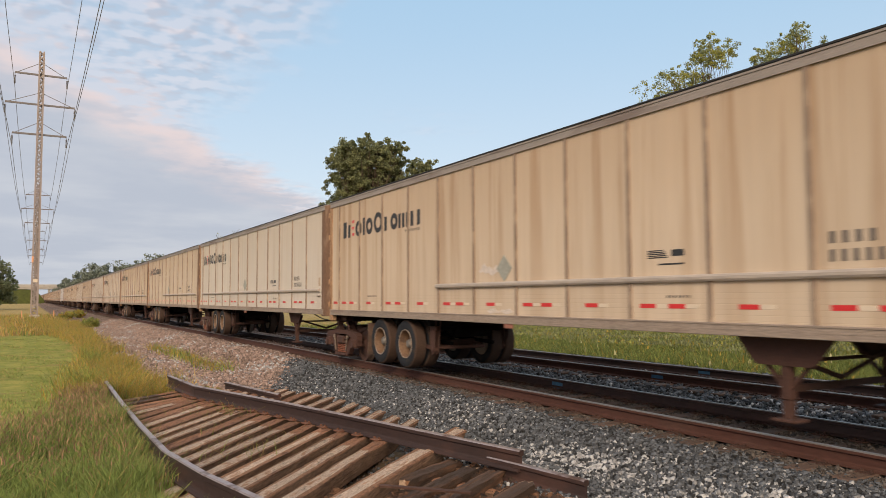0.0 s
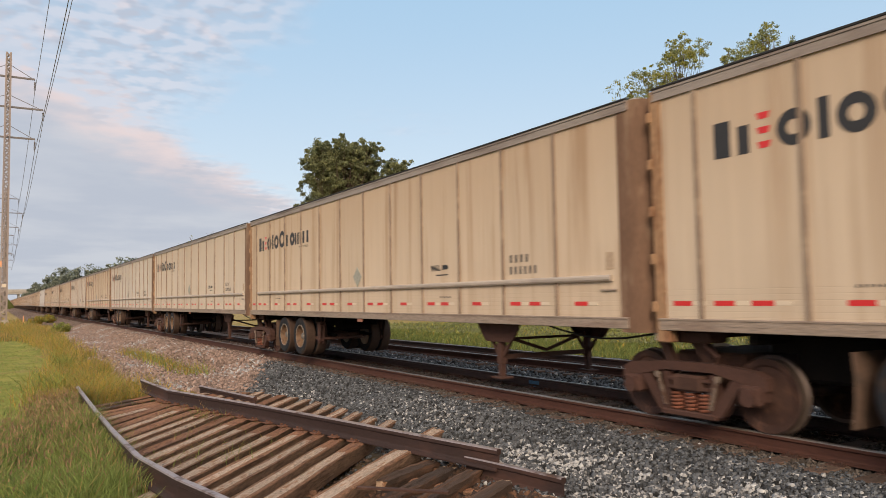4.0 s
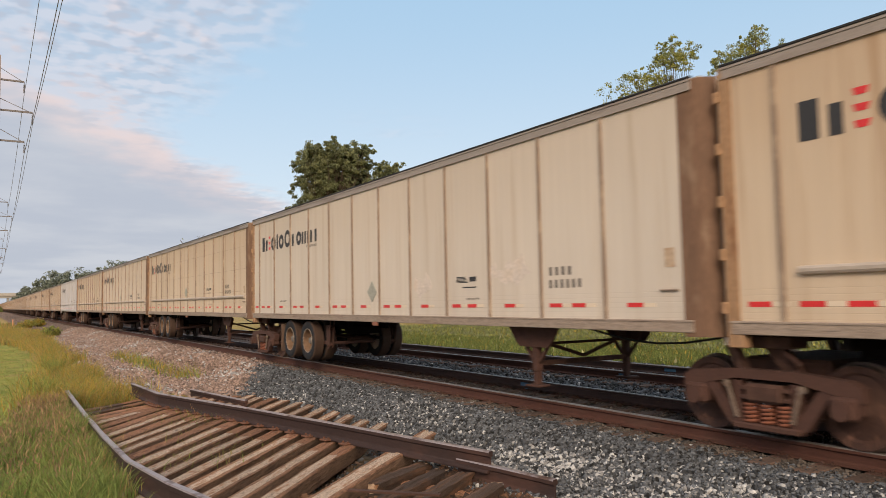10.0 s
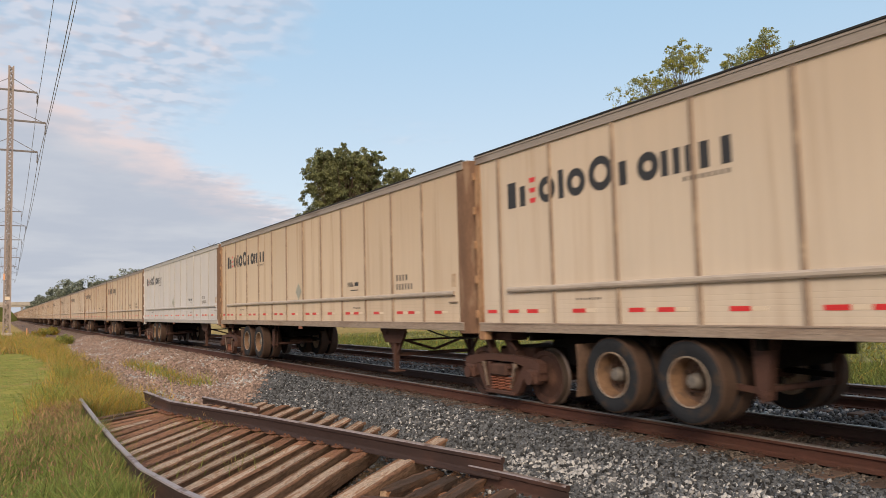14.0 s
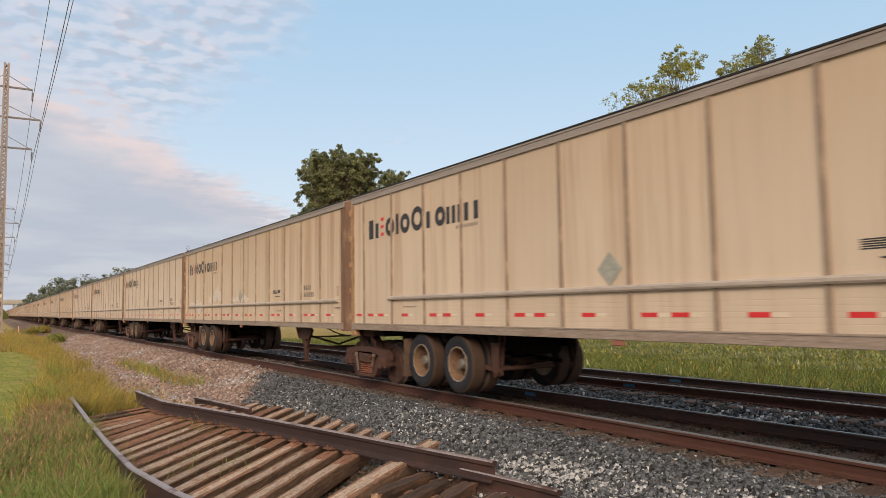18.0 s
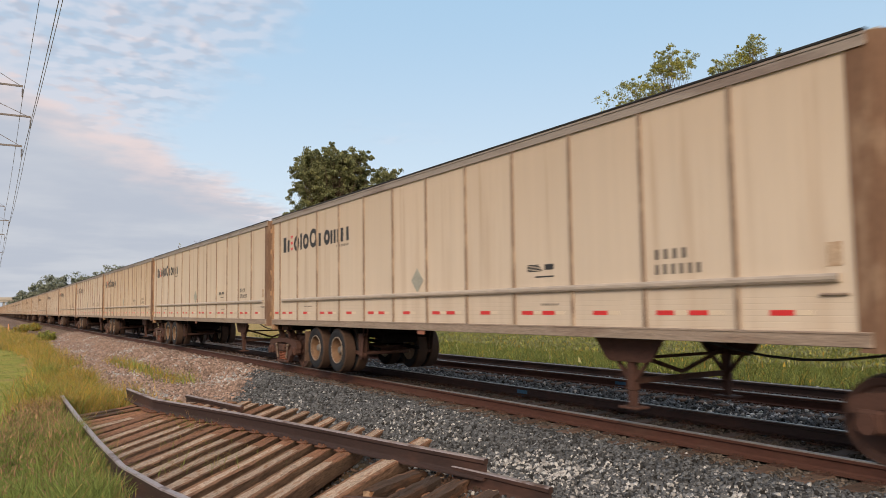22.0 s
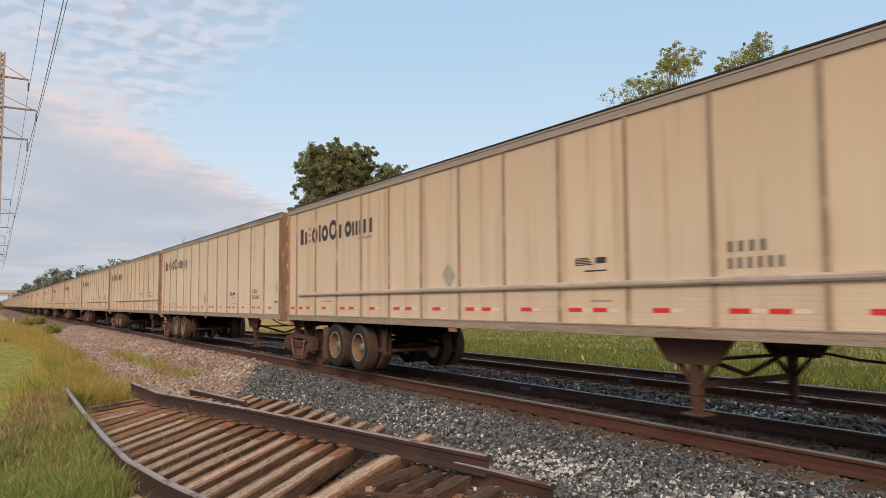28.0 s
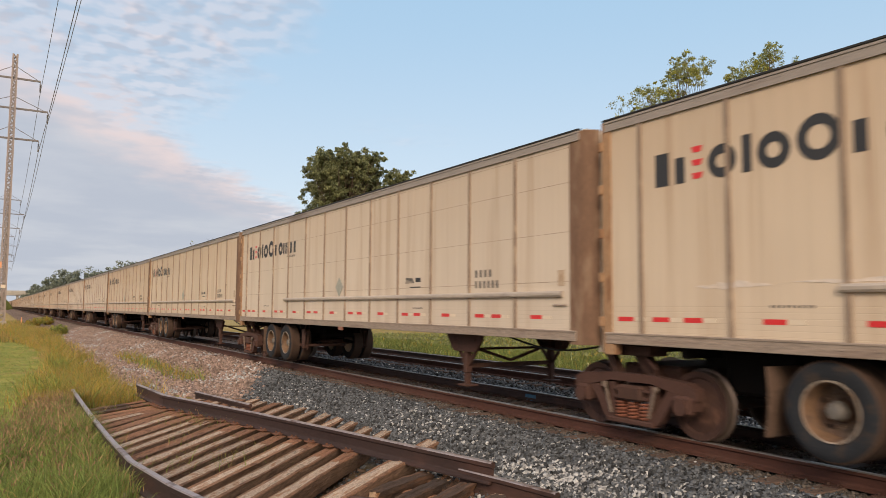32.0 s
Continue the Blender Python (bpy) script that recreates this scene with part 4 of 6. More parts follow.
        profile = [(-5.02, 1.12), (-5.30, 1.12), (-5.24, 0.80), (-5.20, 0.46), (-5.10, 0.42), (-5.05, 0.60)]
        for a, b in ((-1.03, -1.015), (-0.93, -0.915)):
            p, q = [bm.verts.new((a, u, v)) for u, v in profile], [bm.verts.new((b, u, v)) for u, v in profile]
            bm.faces.new(p)
            bm.faces.new(q)
            for k in range(6):
                bm.faces.new((p[k], p[(k + 1) % 6], q[(k + 1) % 6], q[k]))
        bar(bm, (-1.05, -5.14, 0.52), (-0.90, -5.14, 0.52), 0.045, 10)
        bar(bm, (-1.04, -5.16, 0.92), (-0.90, -5.16, 0.92), 0.035, 8)
        beam(bm, (-0.97, -5.14, 0.54), (-0.97, -4.45, 0.60), 0.05, 0.07)
        bmesh.ops.recalc_face_normals(bm, faces=bm.faces)
        return mesh("suspension_hanger", bm, RUST_LIGHT)
    for side in (1, -1):
        ob = part("suspension_hanger", shared("hanger", hanger), None, tr, "rusty suspension hanger", place=(0, 0 if side > 0 else 0.42, 0))
        ob.scale = (side, 1, 1)
    part("cross_tube", shared("cross_tube", lambda: mesh("cross_tube", bar(bmesh.new(), (-0.92, -5.12, 0.56), (0.2, -5.12, 0.56), 0.038, 10), RUST_LIGHT)), None, tr, "rusty cross tube")

    def flap():
        bm = bmesh.new()
        rows = [(-2.36, 0.99), (-2.38, 0.75), (-2.37, 0.5), (-2.33, 0.26)]
        for (ya, za), (yb, zb) in zip(rows, rows[1:]):
            v = [bm.verts.new(p) for p in ((-1.24, ya, za), (-0.68, ya, za), (-0.68, yb, zb), (-1.24, yb, zb), (-1.24, ya + 0.02, za), (-0.68, ya + 0.02, za), (-0.68, yb + 0.02, zb), (-1.24, yb + 0.02, zb))]
            for f in ((0, 1, 2, 3), (7, 6, 5, 4), (0, 3, 7, 4), (1, 5, 6, 2)):
                bm.faces.new([v[c] for c in f])
        return mesh("mud_flap", bm, FLAP)
    for side in (1, -1):
        ob = part("mud_flap", shared("flap", flap), None, tr, "muddy brown flap")
        ob.scale = (side, 1, 1)

    def tank():
        bm = bmesh.new()
        bar(bm, (-0.45, -4.95, 0.88), (0.45, -4.95, 0.88), 0.13, 14)
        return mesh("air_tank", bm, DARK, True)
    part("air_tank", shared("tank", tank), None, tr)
    # landing gear under the front
    for side in (1, -1):
        def bracket():
            bm = bmesh.new()
            profile = [(-12.50, 1.14), (-13.74, 1.14), (-13.52, 0.86), (-13.46, 0.82), (-12.78, 0.82), (-12.72, 0.86)]
            a = [bm.verts.new((-1.02, yy, zz)) for yy, zz in profile]
            b = [bm.verts.new((-0.99, yy, zz)) for yy, zz in profile]
            bm.faces.new(a)
            bm.faces.new(b)
            for k in range(6):
                j = (k + 1) % 6
                bm.faces.new((a[k], a[j], b[j], b[k]))
            for s in (12.80, 13.42):
                bar(bm, (-1.03, -s, 1.03), (-1.018, -s, 1.03), 0.055, 12)
            bmesh.ops.recalc_face_normals(bm, faces=bm.faces)
            return mesh("landing_bracket", bm, RUST_LIGHT)

        def leg():
            bm = box(bmesh.new(), -0.06, 0.06, -0.06, 0.06, 0.45, 1.1, 0.01)
            box(bm, -0.045, 0.045, -0.045, 0.045, 0.24, 0.50)
            beam(bm, (0, -0.05, 0.58), (0, -0.46, 1.06), 0.05, 0.045)
            beam(bm, (0, 0.05, 0.58), (0, 0.46, 1.06), 0.05, 0.045)
            return mesh("landing_leg", bm, RUST_LIGHT)
        for key, build, place in (("landing_bracket", bracket, (0, 0, 0)), ("landing_leg", leg, (-0.94 * side, -13.12, 0))):
            ob = part(key, shared(key, build), None, tr, place=place)
            if key == "landing_bracket":
                ob.scale = (side, 1, 1)
            else:
                part("foot", shared("foot", lambda: mesh("foot", box(bmesh.new(), -0.13, 0.13, -0.15, 0.15, 0.215, 0.25, 0.01), RUST_LIGHT)), None, ob)

    def cross():
        bm = bmesh.new()
        beam(bm, (-0.92, -13.12, 0.57), (0.92, -13.12, 0.57), 0.05, 0.075)
        for s in (-1, 1):
            beam(bm, (s * 0.92, -13.12, 0.92), (0.0, -13.12, 0.64), 0.04, 0.05)
        bar(bm, (-0.95, -13.12, 0.86), (0.95, -13.12, 0.86), 0.022, 8)
        return mesh("cross_brace", bm, RUST)
    part("cross_brace", shared("cross", cross), None, tr)

    def hose():
        bm = bmesh.new()
        pts = [(-0.75, -14.1 - 0.42 * k, 1.11 - 0.16 * math.sin(math.pi * k / 6)) for k in range(7)]
        return mesh("air_hose", tube(bm, pts, 0.016), HOSE, True)
    part("air_hose", shared("hose", hose), None, tr)
    return tr


WHEELBASE, WHEEL_R = 1.74, 0.42


def wheelset_mesh():
    bm = bmesh.new()
    bar(bm, (-1.05, 0, 0), (1.05, 0, 0), 0.085, 14)
    for side in (-1, 1):
        prof = [(0.82, 0.10), (0.80, 0.13), (0.775, 0.32), (0.80, 0.345), (0.805, 0.415), (0.70, WHEEL_R), (0.685, 0.445), (0.665, 0.448), (0.66, 0.40), (0.66, 0.345),
                (0.70, 0.32), (0.70, 0.15), (0.67, 0.10)]
        turned(bm, [(side * a, r) for a, r in prof], 36)
    data = mesh("wheelset", bm, WHEEL, True)
    data.materials.append(TREAD_STEEL)
    for f in data.polygons:
        if 0.405 < math.hypot(f.center.y, f.center.z) and abs(f.center.x) < 0.8:
            f.material_index = 1
    return data


def side_frame_mesh():
    """A cast side frame: top chord, struts down to the spring seat, and a box at each end over the bearings."""
    bm = bmesh.new()
    w0, w1 = -1.07, -0.93

    def plate(profile, a=w0, b=w1):
        p = [bm.verts.new((a, yy, zz)) for yy, zz in profile]
        q = [bm.verts.new((b, yy, zz)) for yy, zz in profile]
        bm.faces.new(p)
        bm.faces.new(q)
        for k in range(len(profile)):
            j = (k + 1) % len(profile)
            bm.faces.new((p[k], p[j], q[j], q[k]))
    h = WHEELBASE / 2
    plate([(-h - 0.19, 0.50), (-h - 0.18, 0.64), (-h - 0.06, 0.70), (-0.35, 0.75), (0.35, 0.75), (h + 0.06, 0.70), (h + 0.18, 0.64), (h + 0.19, 0.50),
           (h - 0.12, 0.56), (0.35, 0.645), (-0.35, 0.645), (-h + 0.12, 0.56)])
    for s in (-1, 1):
        plate([(s * (h - 0.12), 0.56), (s * (h - 0.26), 0.58), (s * 0.30, 0.18), (s * 0.34, 0.10), (s * 0.47, 0.16)], w0 + 0.01, w1 - 0.01)
        plate([(s * 0.40, 0.62), (s * 0.30, 0.62), (s * 0.28, 0.16), (s * 0.36, 0.16)], w0 + 0.02, w1)
        plate([(s * (h - 0.15), 0.55), (s * (h - 0.15), 0.36), (s * (h - 0.09), 0.32), (s * (h - 0.09), 0.55)], w0, w1)
        plate([(s * (h + 0.16), 0.55), (s * (h + 0.16), 0.38), (s * (h + 0.10), 0.34), (s * (h + 0.10), 0.55)], w0, w1)
    box(bm, w0 - 0.03, w1 + 0.03, -0.40, 0.40, 0.10, 0.17, 0.015)
    for zz in (0.42, 0.52):
        box(bm, w0 - 0.015, w1, -0.29, 0.29, zz, zz + 0.045, 0.01)
    bmesh.ops.recalc_face_normals(bm, faces=bm.faces)
    return mesh("side_frame", bm, RUST_LIGHT)


def spring_mesh():
    bm = bmesh.new()
    turns, seg = 5, 10
    pts = [(0.075 * math.cos(2 * math.pi * k / seg), 0.075 * math.sin(2 * math.pi * k / seg), 0.17 + 0.22 * k / (turns * seg)) for k in range(turns * seg + 1)]
    return mesh("spring", tube(bm, pts, 0.018, 5), SPRING, True)


def build_bogie(full=True):
    """A two-axle bogie; its origin is at rail height under its middle."""
    bogie = thing("rail_bogie", "rusty brown two-axle rail bogie with coil springs under the trailers", "rail bogie", "bogies of the train")
    mesh_ws = wheelset_mesh()
    for y in (WHEELBASE / 2, -WHEELBASE / 2):
        part("wheelset", mesh_ws, None, bogie, "rusty steel wheels with bright treads", place=(0, y, WHEEL_R))
    sf, sp = side_frame_mesh(), spring_mesh()
    cap_bm = bmesh.new()
    box(cap_bm, -1.12, -0.95, -0.13, 0.13, -0.10, 0.13, 0.03)
    bar(cap_bm, (-1.155, 0, 0), (-1.10, 0, 0), 0.10, 16)
    cap = mesh("bearing_cap", cap_bm, RUST_LIGHT)
    for side in (1, -1):
        ob = part("side_frame", sf, None, bogie, "cast side frame, dusty rust brown")
        ob.scale = (side, 1, 1)
        for y in (-0.2, 0.0, 0.2) if full else ():
            part("spring", sp, None, bogie, "orange rusted coil spring", place=(side * -1.0, y, 0))
        for y in (WHEELBASE / 2, -WHEELBASE / 2) if full else ():
            ob = part("bearing_cap", cap, None, bogie, place=(0, y, WHEEL_R))
            ob.scale = (side, 1, 1)
        for y in (-1, 1) if full else ():
            bm = beam(bmesh.new(), (side * -1.09, y * 0.43, 0.56), (side * -1.09, y * 0.33, 0.22), 0.025, 0.035)
            bar(bm, (side * -1.07, y * 0.45, 0.58), (side * -1.11, y * 0.45, 0.58), 0.04, 8)
            part("brake_lever", bm, LEVER, bogie, "worn bright brake lever")
    bm = box(bmesh.new(), -1.12, 1.12, -0.22, 0.22, 0.40, 0.60, 0.03)
    part("bolster", bm, RUST, bogie)
    bm = box(bmesh.new(), -0.75, 0.75, -0.55, 0.45, 0.62, 0.86, 0.03)
    for s in (-1, 1):
        beam(bm, (s * 0.85, -0.3, 0.66), (s * 0.85, 0.05, 1.06), 0.16, 0.14)
        beam(bm, (s * 0.95, 0.25, 0.62), (s * 0.95, 0.5, 1.08), 0.12, 0.10)
        box(bm, s * 0.70, s * 1.06, -0.32, 0.40, 0.98, 1.12, 0.02)
    part("adapter_saddle", bm, RUST, bogie, "rust-brown coupling saddle")
    bm = bmesh.new()
    pts = [(-1.0, -0.30 - 0.1 * math.sin(k), 0.70 + 0.06 * k) for k in range(7)]
    part("brake_hose", tube(bm, pts, 0.03, 8), RUST_LIGHT, bogie, smooth=True)
    return bogie


LOOKS = {0: ("orange", 5.83), 1: ("pale", 1), 2: ("tan", 6.36), 3: ("orange", 1), 4: ("cream", 1), 5: ("pale", 1), 6: ("orange", 1), 7: ("pale", 0), 8: ("tan", 1), 9: ("cream", 1),
         10: ("tan", 1), 11: ("white", 1), 12: ("tan", 1.86), 13: ("orange", 1), 14: ("cream", 1), 15: ("cream", 1), 16: ("cream", 1), 17: ("orange", 1), 18: ("cream", 1),
         19: ("tan", 1), 20: ("cream", 0), 21: ("tan", 3.22), 22: ("cream", 4.36), 23: ("tan", 1), 24: ("orange", 1), 25: ("cream", 1), 26: ("cream", 1), 27: ("tan", 1)}
PATCHES = {13: [(0.95, 1.9, 1.80, 1.98), (1.95, 3.0, 1.42, 2.18), (3.95, 4.75, 1.82, 2.16), (4.65, 5.9, 1.83, 2.52), (6.9, 9.2, 1.83, 2.15)], 0: [(7.35, 8.0, 1.94, 2.16), (7.6, 8.4, 1.29, 1.40)],
           21: [(1.5, 2.5, 1.80, 1.90), (2.7, 4.4, 1.84, 1.90)], 18: [(5.0, 6.2, 1.84, 1.92)], 1: [(7.1, 7.75, 1.93, 2.02)], 7: [(9.9, 10.6, 1.6, 2.1), (12.3, 13.5, 1.75, 2.25)]}
SEAMED = {8, 22}
SHIFT = {0: 0.07, 1: 0.08, 2: 0.05, 3: 0.02, 6: -0.065, 7: -0.105, 8: -0.045, 9: 0.09, 10: 0.05, 11: 0.02, 12: 0.03, 13: -0.02, 14: -0.04, 15: -0.09, 16: -0.11, 17: -0.11, 18: -0.07, 19: -0.03,
         20: 0.07, 21: 0.10, 22: 0.14, 23: 0.10}
trailers, bogies = [], []


def rear_end(k):
    """Where the rear end of trailer k stands along the track at the start."""
    return 18.325 + k * PITCH + SHIFT.get(k, 0.0)


BOGIE_BACK = 0.235


def build_train():
    first, first_bogie = {}, {}
    for k in range(FIRST, LAST + 1):
        paint_key, rub = LOOKS.get(k, (("tan", "orange", "cream", "orange", "tan")[k % 5], 1))
        detailed = k <= DETAILED
        key = (paint_key, rub, detailed)
        at = pose(TRACK_A, rear_end(k), 0)
        if k in PATCHES or k in SEAMED or key not in first:
            tr = build_trailer(paint_key, rub, detailed, PATCHES.get(k, ()), k in SEAMED)
            tr.matrix_basis = at
            if k not in PATCHES and k not in SEAMED:
                first[key] = tr
        else:
            tr = copy_thing(first[key], at)
        trailers.append((k, tr))
        at = pose(TRACK_A, rear_end(k) - BOGIE_BACK, 0)
        if detailed not in first_bogie:
            first_bogie[detailed] = build_bogie(detailed)
            first_bogie[detailed].matrix_basis = at
            bogies.append((k, first_bogie[detailed]))
        else:
            bogies.append((k, copy_thing(first_bogie[detailed], at)))


build_train()

# ---- the dismantled turnout panel beside the track ----
HEAD, TIE_TOP, OLD_RAIL = -0.20, -0.447, 0.247


def rough_timber(length, width, height, seed, rust=None):
    """A worn tie along x, its edges chipped and its ends split."""
    rnd = random.Random(seed)
    bm = bmesh.new()
    rings, cuts = [], 16
    grooves = [rnd.choice((0.0, 0.0, -0.006, -0.014)) for _ in range(7)]
    worn = [rnd.uniform(-0.007, 0.007) for _ in range(12)]
    across = [(-1, -1), (-1, -0.35), (-1, 0.25), (-0.985, 0.84), (-0.90, 0.97), (-0.56, 1), (-0.26, 1.01), (0, 1), (0.26, 1.01), (0.56, 1), (0.90, 0.97), (0.985, 0.84), (1, 0.25), (1, -0.35), (1, -1)]
    for k in range(cuts + 1):
        s = length * k / cuts
        sag = 0.003 * math.sin(2.3 * s + seed)
        end = k in (0, cuts)
        row = []
        for q, (a, b) in enumerate(across):
            groove = grooves[q - 4] * rnd.uniform(0.2, 1.3) if 4 <= q <= 10 else 0.0
            row.append(bm.verts.new((s + (rnd.uniform(-0.06, 0.06) if end else rnd.uniform(-0.02, 0.02)), a * width / 2 + worn[q % 12] + rnd.uniform(-0.006, 0.006),
                                     (b - 1) * height / 2 + sag + groove + rnd.uniform(-0.006, 0.004))))
        rings.append(row)
    n = len(rings[0])
    for a, b in zip(rings, rings[1:]):
        for k in range(n):
            j = (k + 1) % n
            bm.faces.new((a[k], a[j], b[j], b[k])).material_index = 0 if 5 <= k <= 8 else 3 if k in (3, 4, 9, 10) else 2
    bm.faces.new(rings[0])
    bm.faces.new(rings[-1])
    bmesh.ops.recalc_face_normals(bm, faces=bm.faces)
    for f in bm.faces:
        if len(f.verts) == n:
            f.material_index = 1
        elif rust and f.material_index in (0, 3) and rust[0] < f.calc_center_median().x < rust[1]:
            f.material_index = 4
    return bm


def timber(parent, x, y, z, angle, length, mat, width=0.215, height=0.20, tilt=0.0, seed=1, rust=None):
    bm = rough_timber(length, width, height, seed, rust)
    ob = part("tie", bm, mat, parent)
    ob.data.materials.append(TIE_END)
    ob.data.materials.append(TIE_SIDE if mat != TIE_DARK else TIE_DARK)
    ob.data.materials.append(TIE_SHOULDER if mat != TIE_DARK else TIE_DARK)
    ob.data.materials.append(TIE_RED)
    ob.location, ob.rotation_euler = (x, y, z), (0, radians(-tilt), radians(angle))
    return ob


def build_panel():
    panel = thing("turnout_panel", "dismantled old turnout panel of rusty rails spiked to weathered long ties", "track panel")
    left = [(1.50, 17.80), (1.43, 13.90), (1.41, 11.30), (1.43, 9.32), (1.60, 7.90), (1.83, 6.67), (2.18, 5.20), (2.50, 4.1)]
    right = [(2.88, 18.34), (3.00, 15.91), (3.84, 12.61), (4.38, 10.21), (4.77, 8.37), (5.03, 7.20)]
    third = [(4.00, 17.5), (4.42, 14.7)]
    for name, pts, drop in (("rail", left, 0), ("rail", right, 0), ("stub_rail", third, 0.14)):
        part(name, rail_along([(a, b, HEAD - OLD_RAIL - drop) for a, b in pts], [RAIL_DARK, RAIL_OLD_TOP], (7, 8, 9, 10), OLD_RAIL / 0.18), None, panel, "dark rusted old rail")
    ties = 18
    for k in range(-2, ties):
        yl = 14.95 - 0.505 * k
        angle = 40 + max(0, min(k, 3)) * 4.5 - max(0, k - 8) * 0.6
        end = float(np.interp(k, [0, 4, 7, 10, 14, 18], [3.4, 4.35, 5.05, 5.35, 5.75, 5.85])) + random.uniform(-0.1, 0.1)
        x0 = (0.70 if k == 0 else 1.08) + random.uniform(-0.08, 0.10) + max(0, k - 10) * 0.05
        length = (end - x0) / math.cos(radians(angle))
        cross = 4.0
        for _ in range(8):
            cross = 0.5 * (cross + float(np.interp(-(yl + (cross - 1.35) * math.tan(radians(angle))), [-b for a, b in right], [a for a, b in right])))
        reach = (cross - x0) / math.cos(radians(angle))
        mat = TIE_DARK if k < 0 else TIE_RED if k in (0, 1, 3, 4, 6, 9) else TIE_GREY
        timber(panel, x0, yl + (x0 - 1.35) * math.tan(radians(angle)), TIE_TOP + random.uniform(-0.012, 0.004), angle, length, mat, seed=k + 3, rust=(reach - random.uniform(0.5, 0.85), reach + 0.05))
    # broken dark timbers under the end of the panel
    heap = ((2.7, 5.55, -0.47, 31, 2.5, 1, TIE_DARK), (3.0, 5.15, -0.49, 29, 2.3, 0, TIE_DARK), (3.35, 4.85, -0.48, 26, 2.0, 1, TIE_DARK), (3.25, 6.45, -0.46, 33, 1.95, 1, TIE_DARK),
            (3.3, 6.95, -0.47, 34, 1.85, 0, TIE_DARK), (3.75, 7.75, -0.45, 30, 1.2, 0, TIE_DARK), (3.0, 6.0, -0.52, 27, 2.3, 0, TIE_DARK), (2.5, 4.9, -0.50, 35, 2.4, 0, TIE_DARK))
    for k, (x, y, z, ang, ln, tilt, mat) in enumerate(heap):
        timber(panel, x, y, z - 0.04, ang, ln, mat, width=0.2, height=0.16, seed=40 + k, tilt=tilt)
    # short second rail below the end of the right rail, on a plank
    part("rail", rail_along([(4.93, 7.75, HEAD - 0.385), (5.06, 7.0, HEAD - 0.385), (5.17, 6.22, HEAD - 0.385)], [RAIL_DARK, RAIL_OLD_TOP], (7, 8, 9, 10), 1.28), None, panel, "short rusty rail piece below the joint")
    timber(panel, 5.02, 5.95, -0.585, 110, 2.3, TIE_RED, width=0.2, height=0.12, seed=77)
    # tie plates and spikes where the rails cross the ties
    plate_bm = box(bmesh.new(), -0.17, 0.15, -0.085, 0.085, 0.0, 0.020, 0.004)
    for dx in (-0.1, 0.1):
        for dy in (-0.055, 0.055):
            box(plate_bm, dx - 0.012, dx + 0.012, dy - 0.012, dy + 0.012, 0.0, 0.045)
    plate = mesh("tie_plate", plate_bm, PLATE_RUST)
    for k in range(18):
        for line, base in ((left, 0), (right, 0)):
            yl = 14.95 - 0.505 * k
            angle = radians(40 + min(k, 3) * 4.5 - max(0, k - 8) * 0.6)
            best = None
            for (ax, ay), (bx, by) in zip(line, line[1:]):
                # meet the tie's axis with this length of rail
                d = (bx - ax) * math.sin(angle) - (by - ay) * math.cos(angle)
                if abs(d) < 1e-6:
                    continue
                u = ((1.35 - ax) * math.sin(angle) - (yl - ay) * math.cos(angle)) / d
                if 0 <= u <= 1:
                    best = (ax + u * (bx - ax), ay + u * (by - ay), math.atan2(by - ay, bx - ax))
            if best and (line is right or k < 8):
                ob = part("tie_plate", plate, None, panel, place=(best[0], best[1], TIE_TOP + 0.002))
                ob.rotation_euler = (0, 0, best[2] + math.pi / 2)
    for ax, ay, bx, by in ((3.95, 6.55, 3.30, 7.35), (3.35, 6.1, 2.9, 6.6)):
        part("flat_bar", beam(bmesh.new(), (ax, ay, -0.40), (bx, by, -0.42), 0.07, 0.02), RUST, panel, "loose rusty flat bar")
    return panel


build_panel()
loose = new("loose_timber")
loose.empty_display_size = 0.2
tagged(loose, "pale weathered long tie lying skewed across the old panel", "railway tie")
big = timber(loose, 2.35, 6.72, TIE_TOP + 0.03, 42.5, 4.75, TIE_GREY, width=0.30, height=0.24, seed=91)

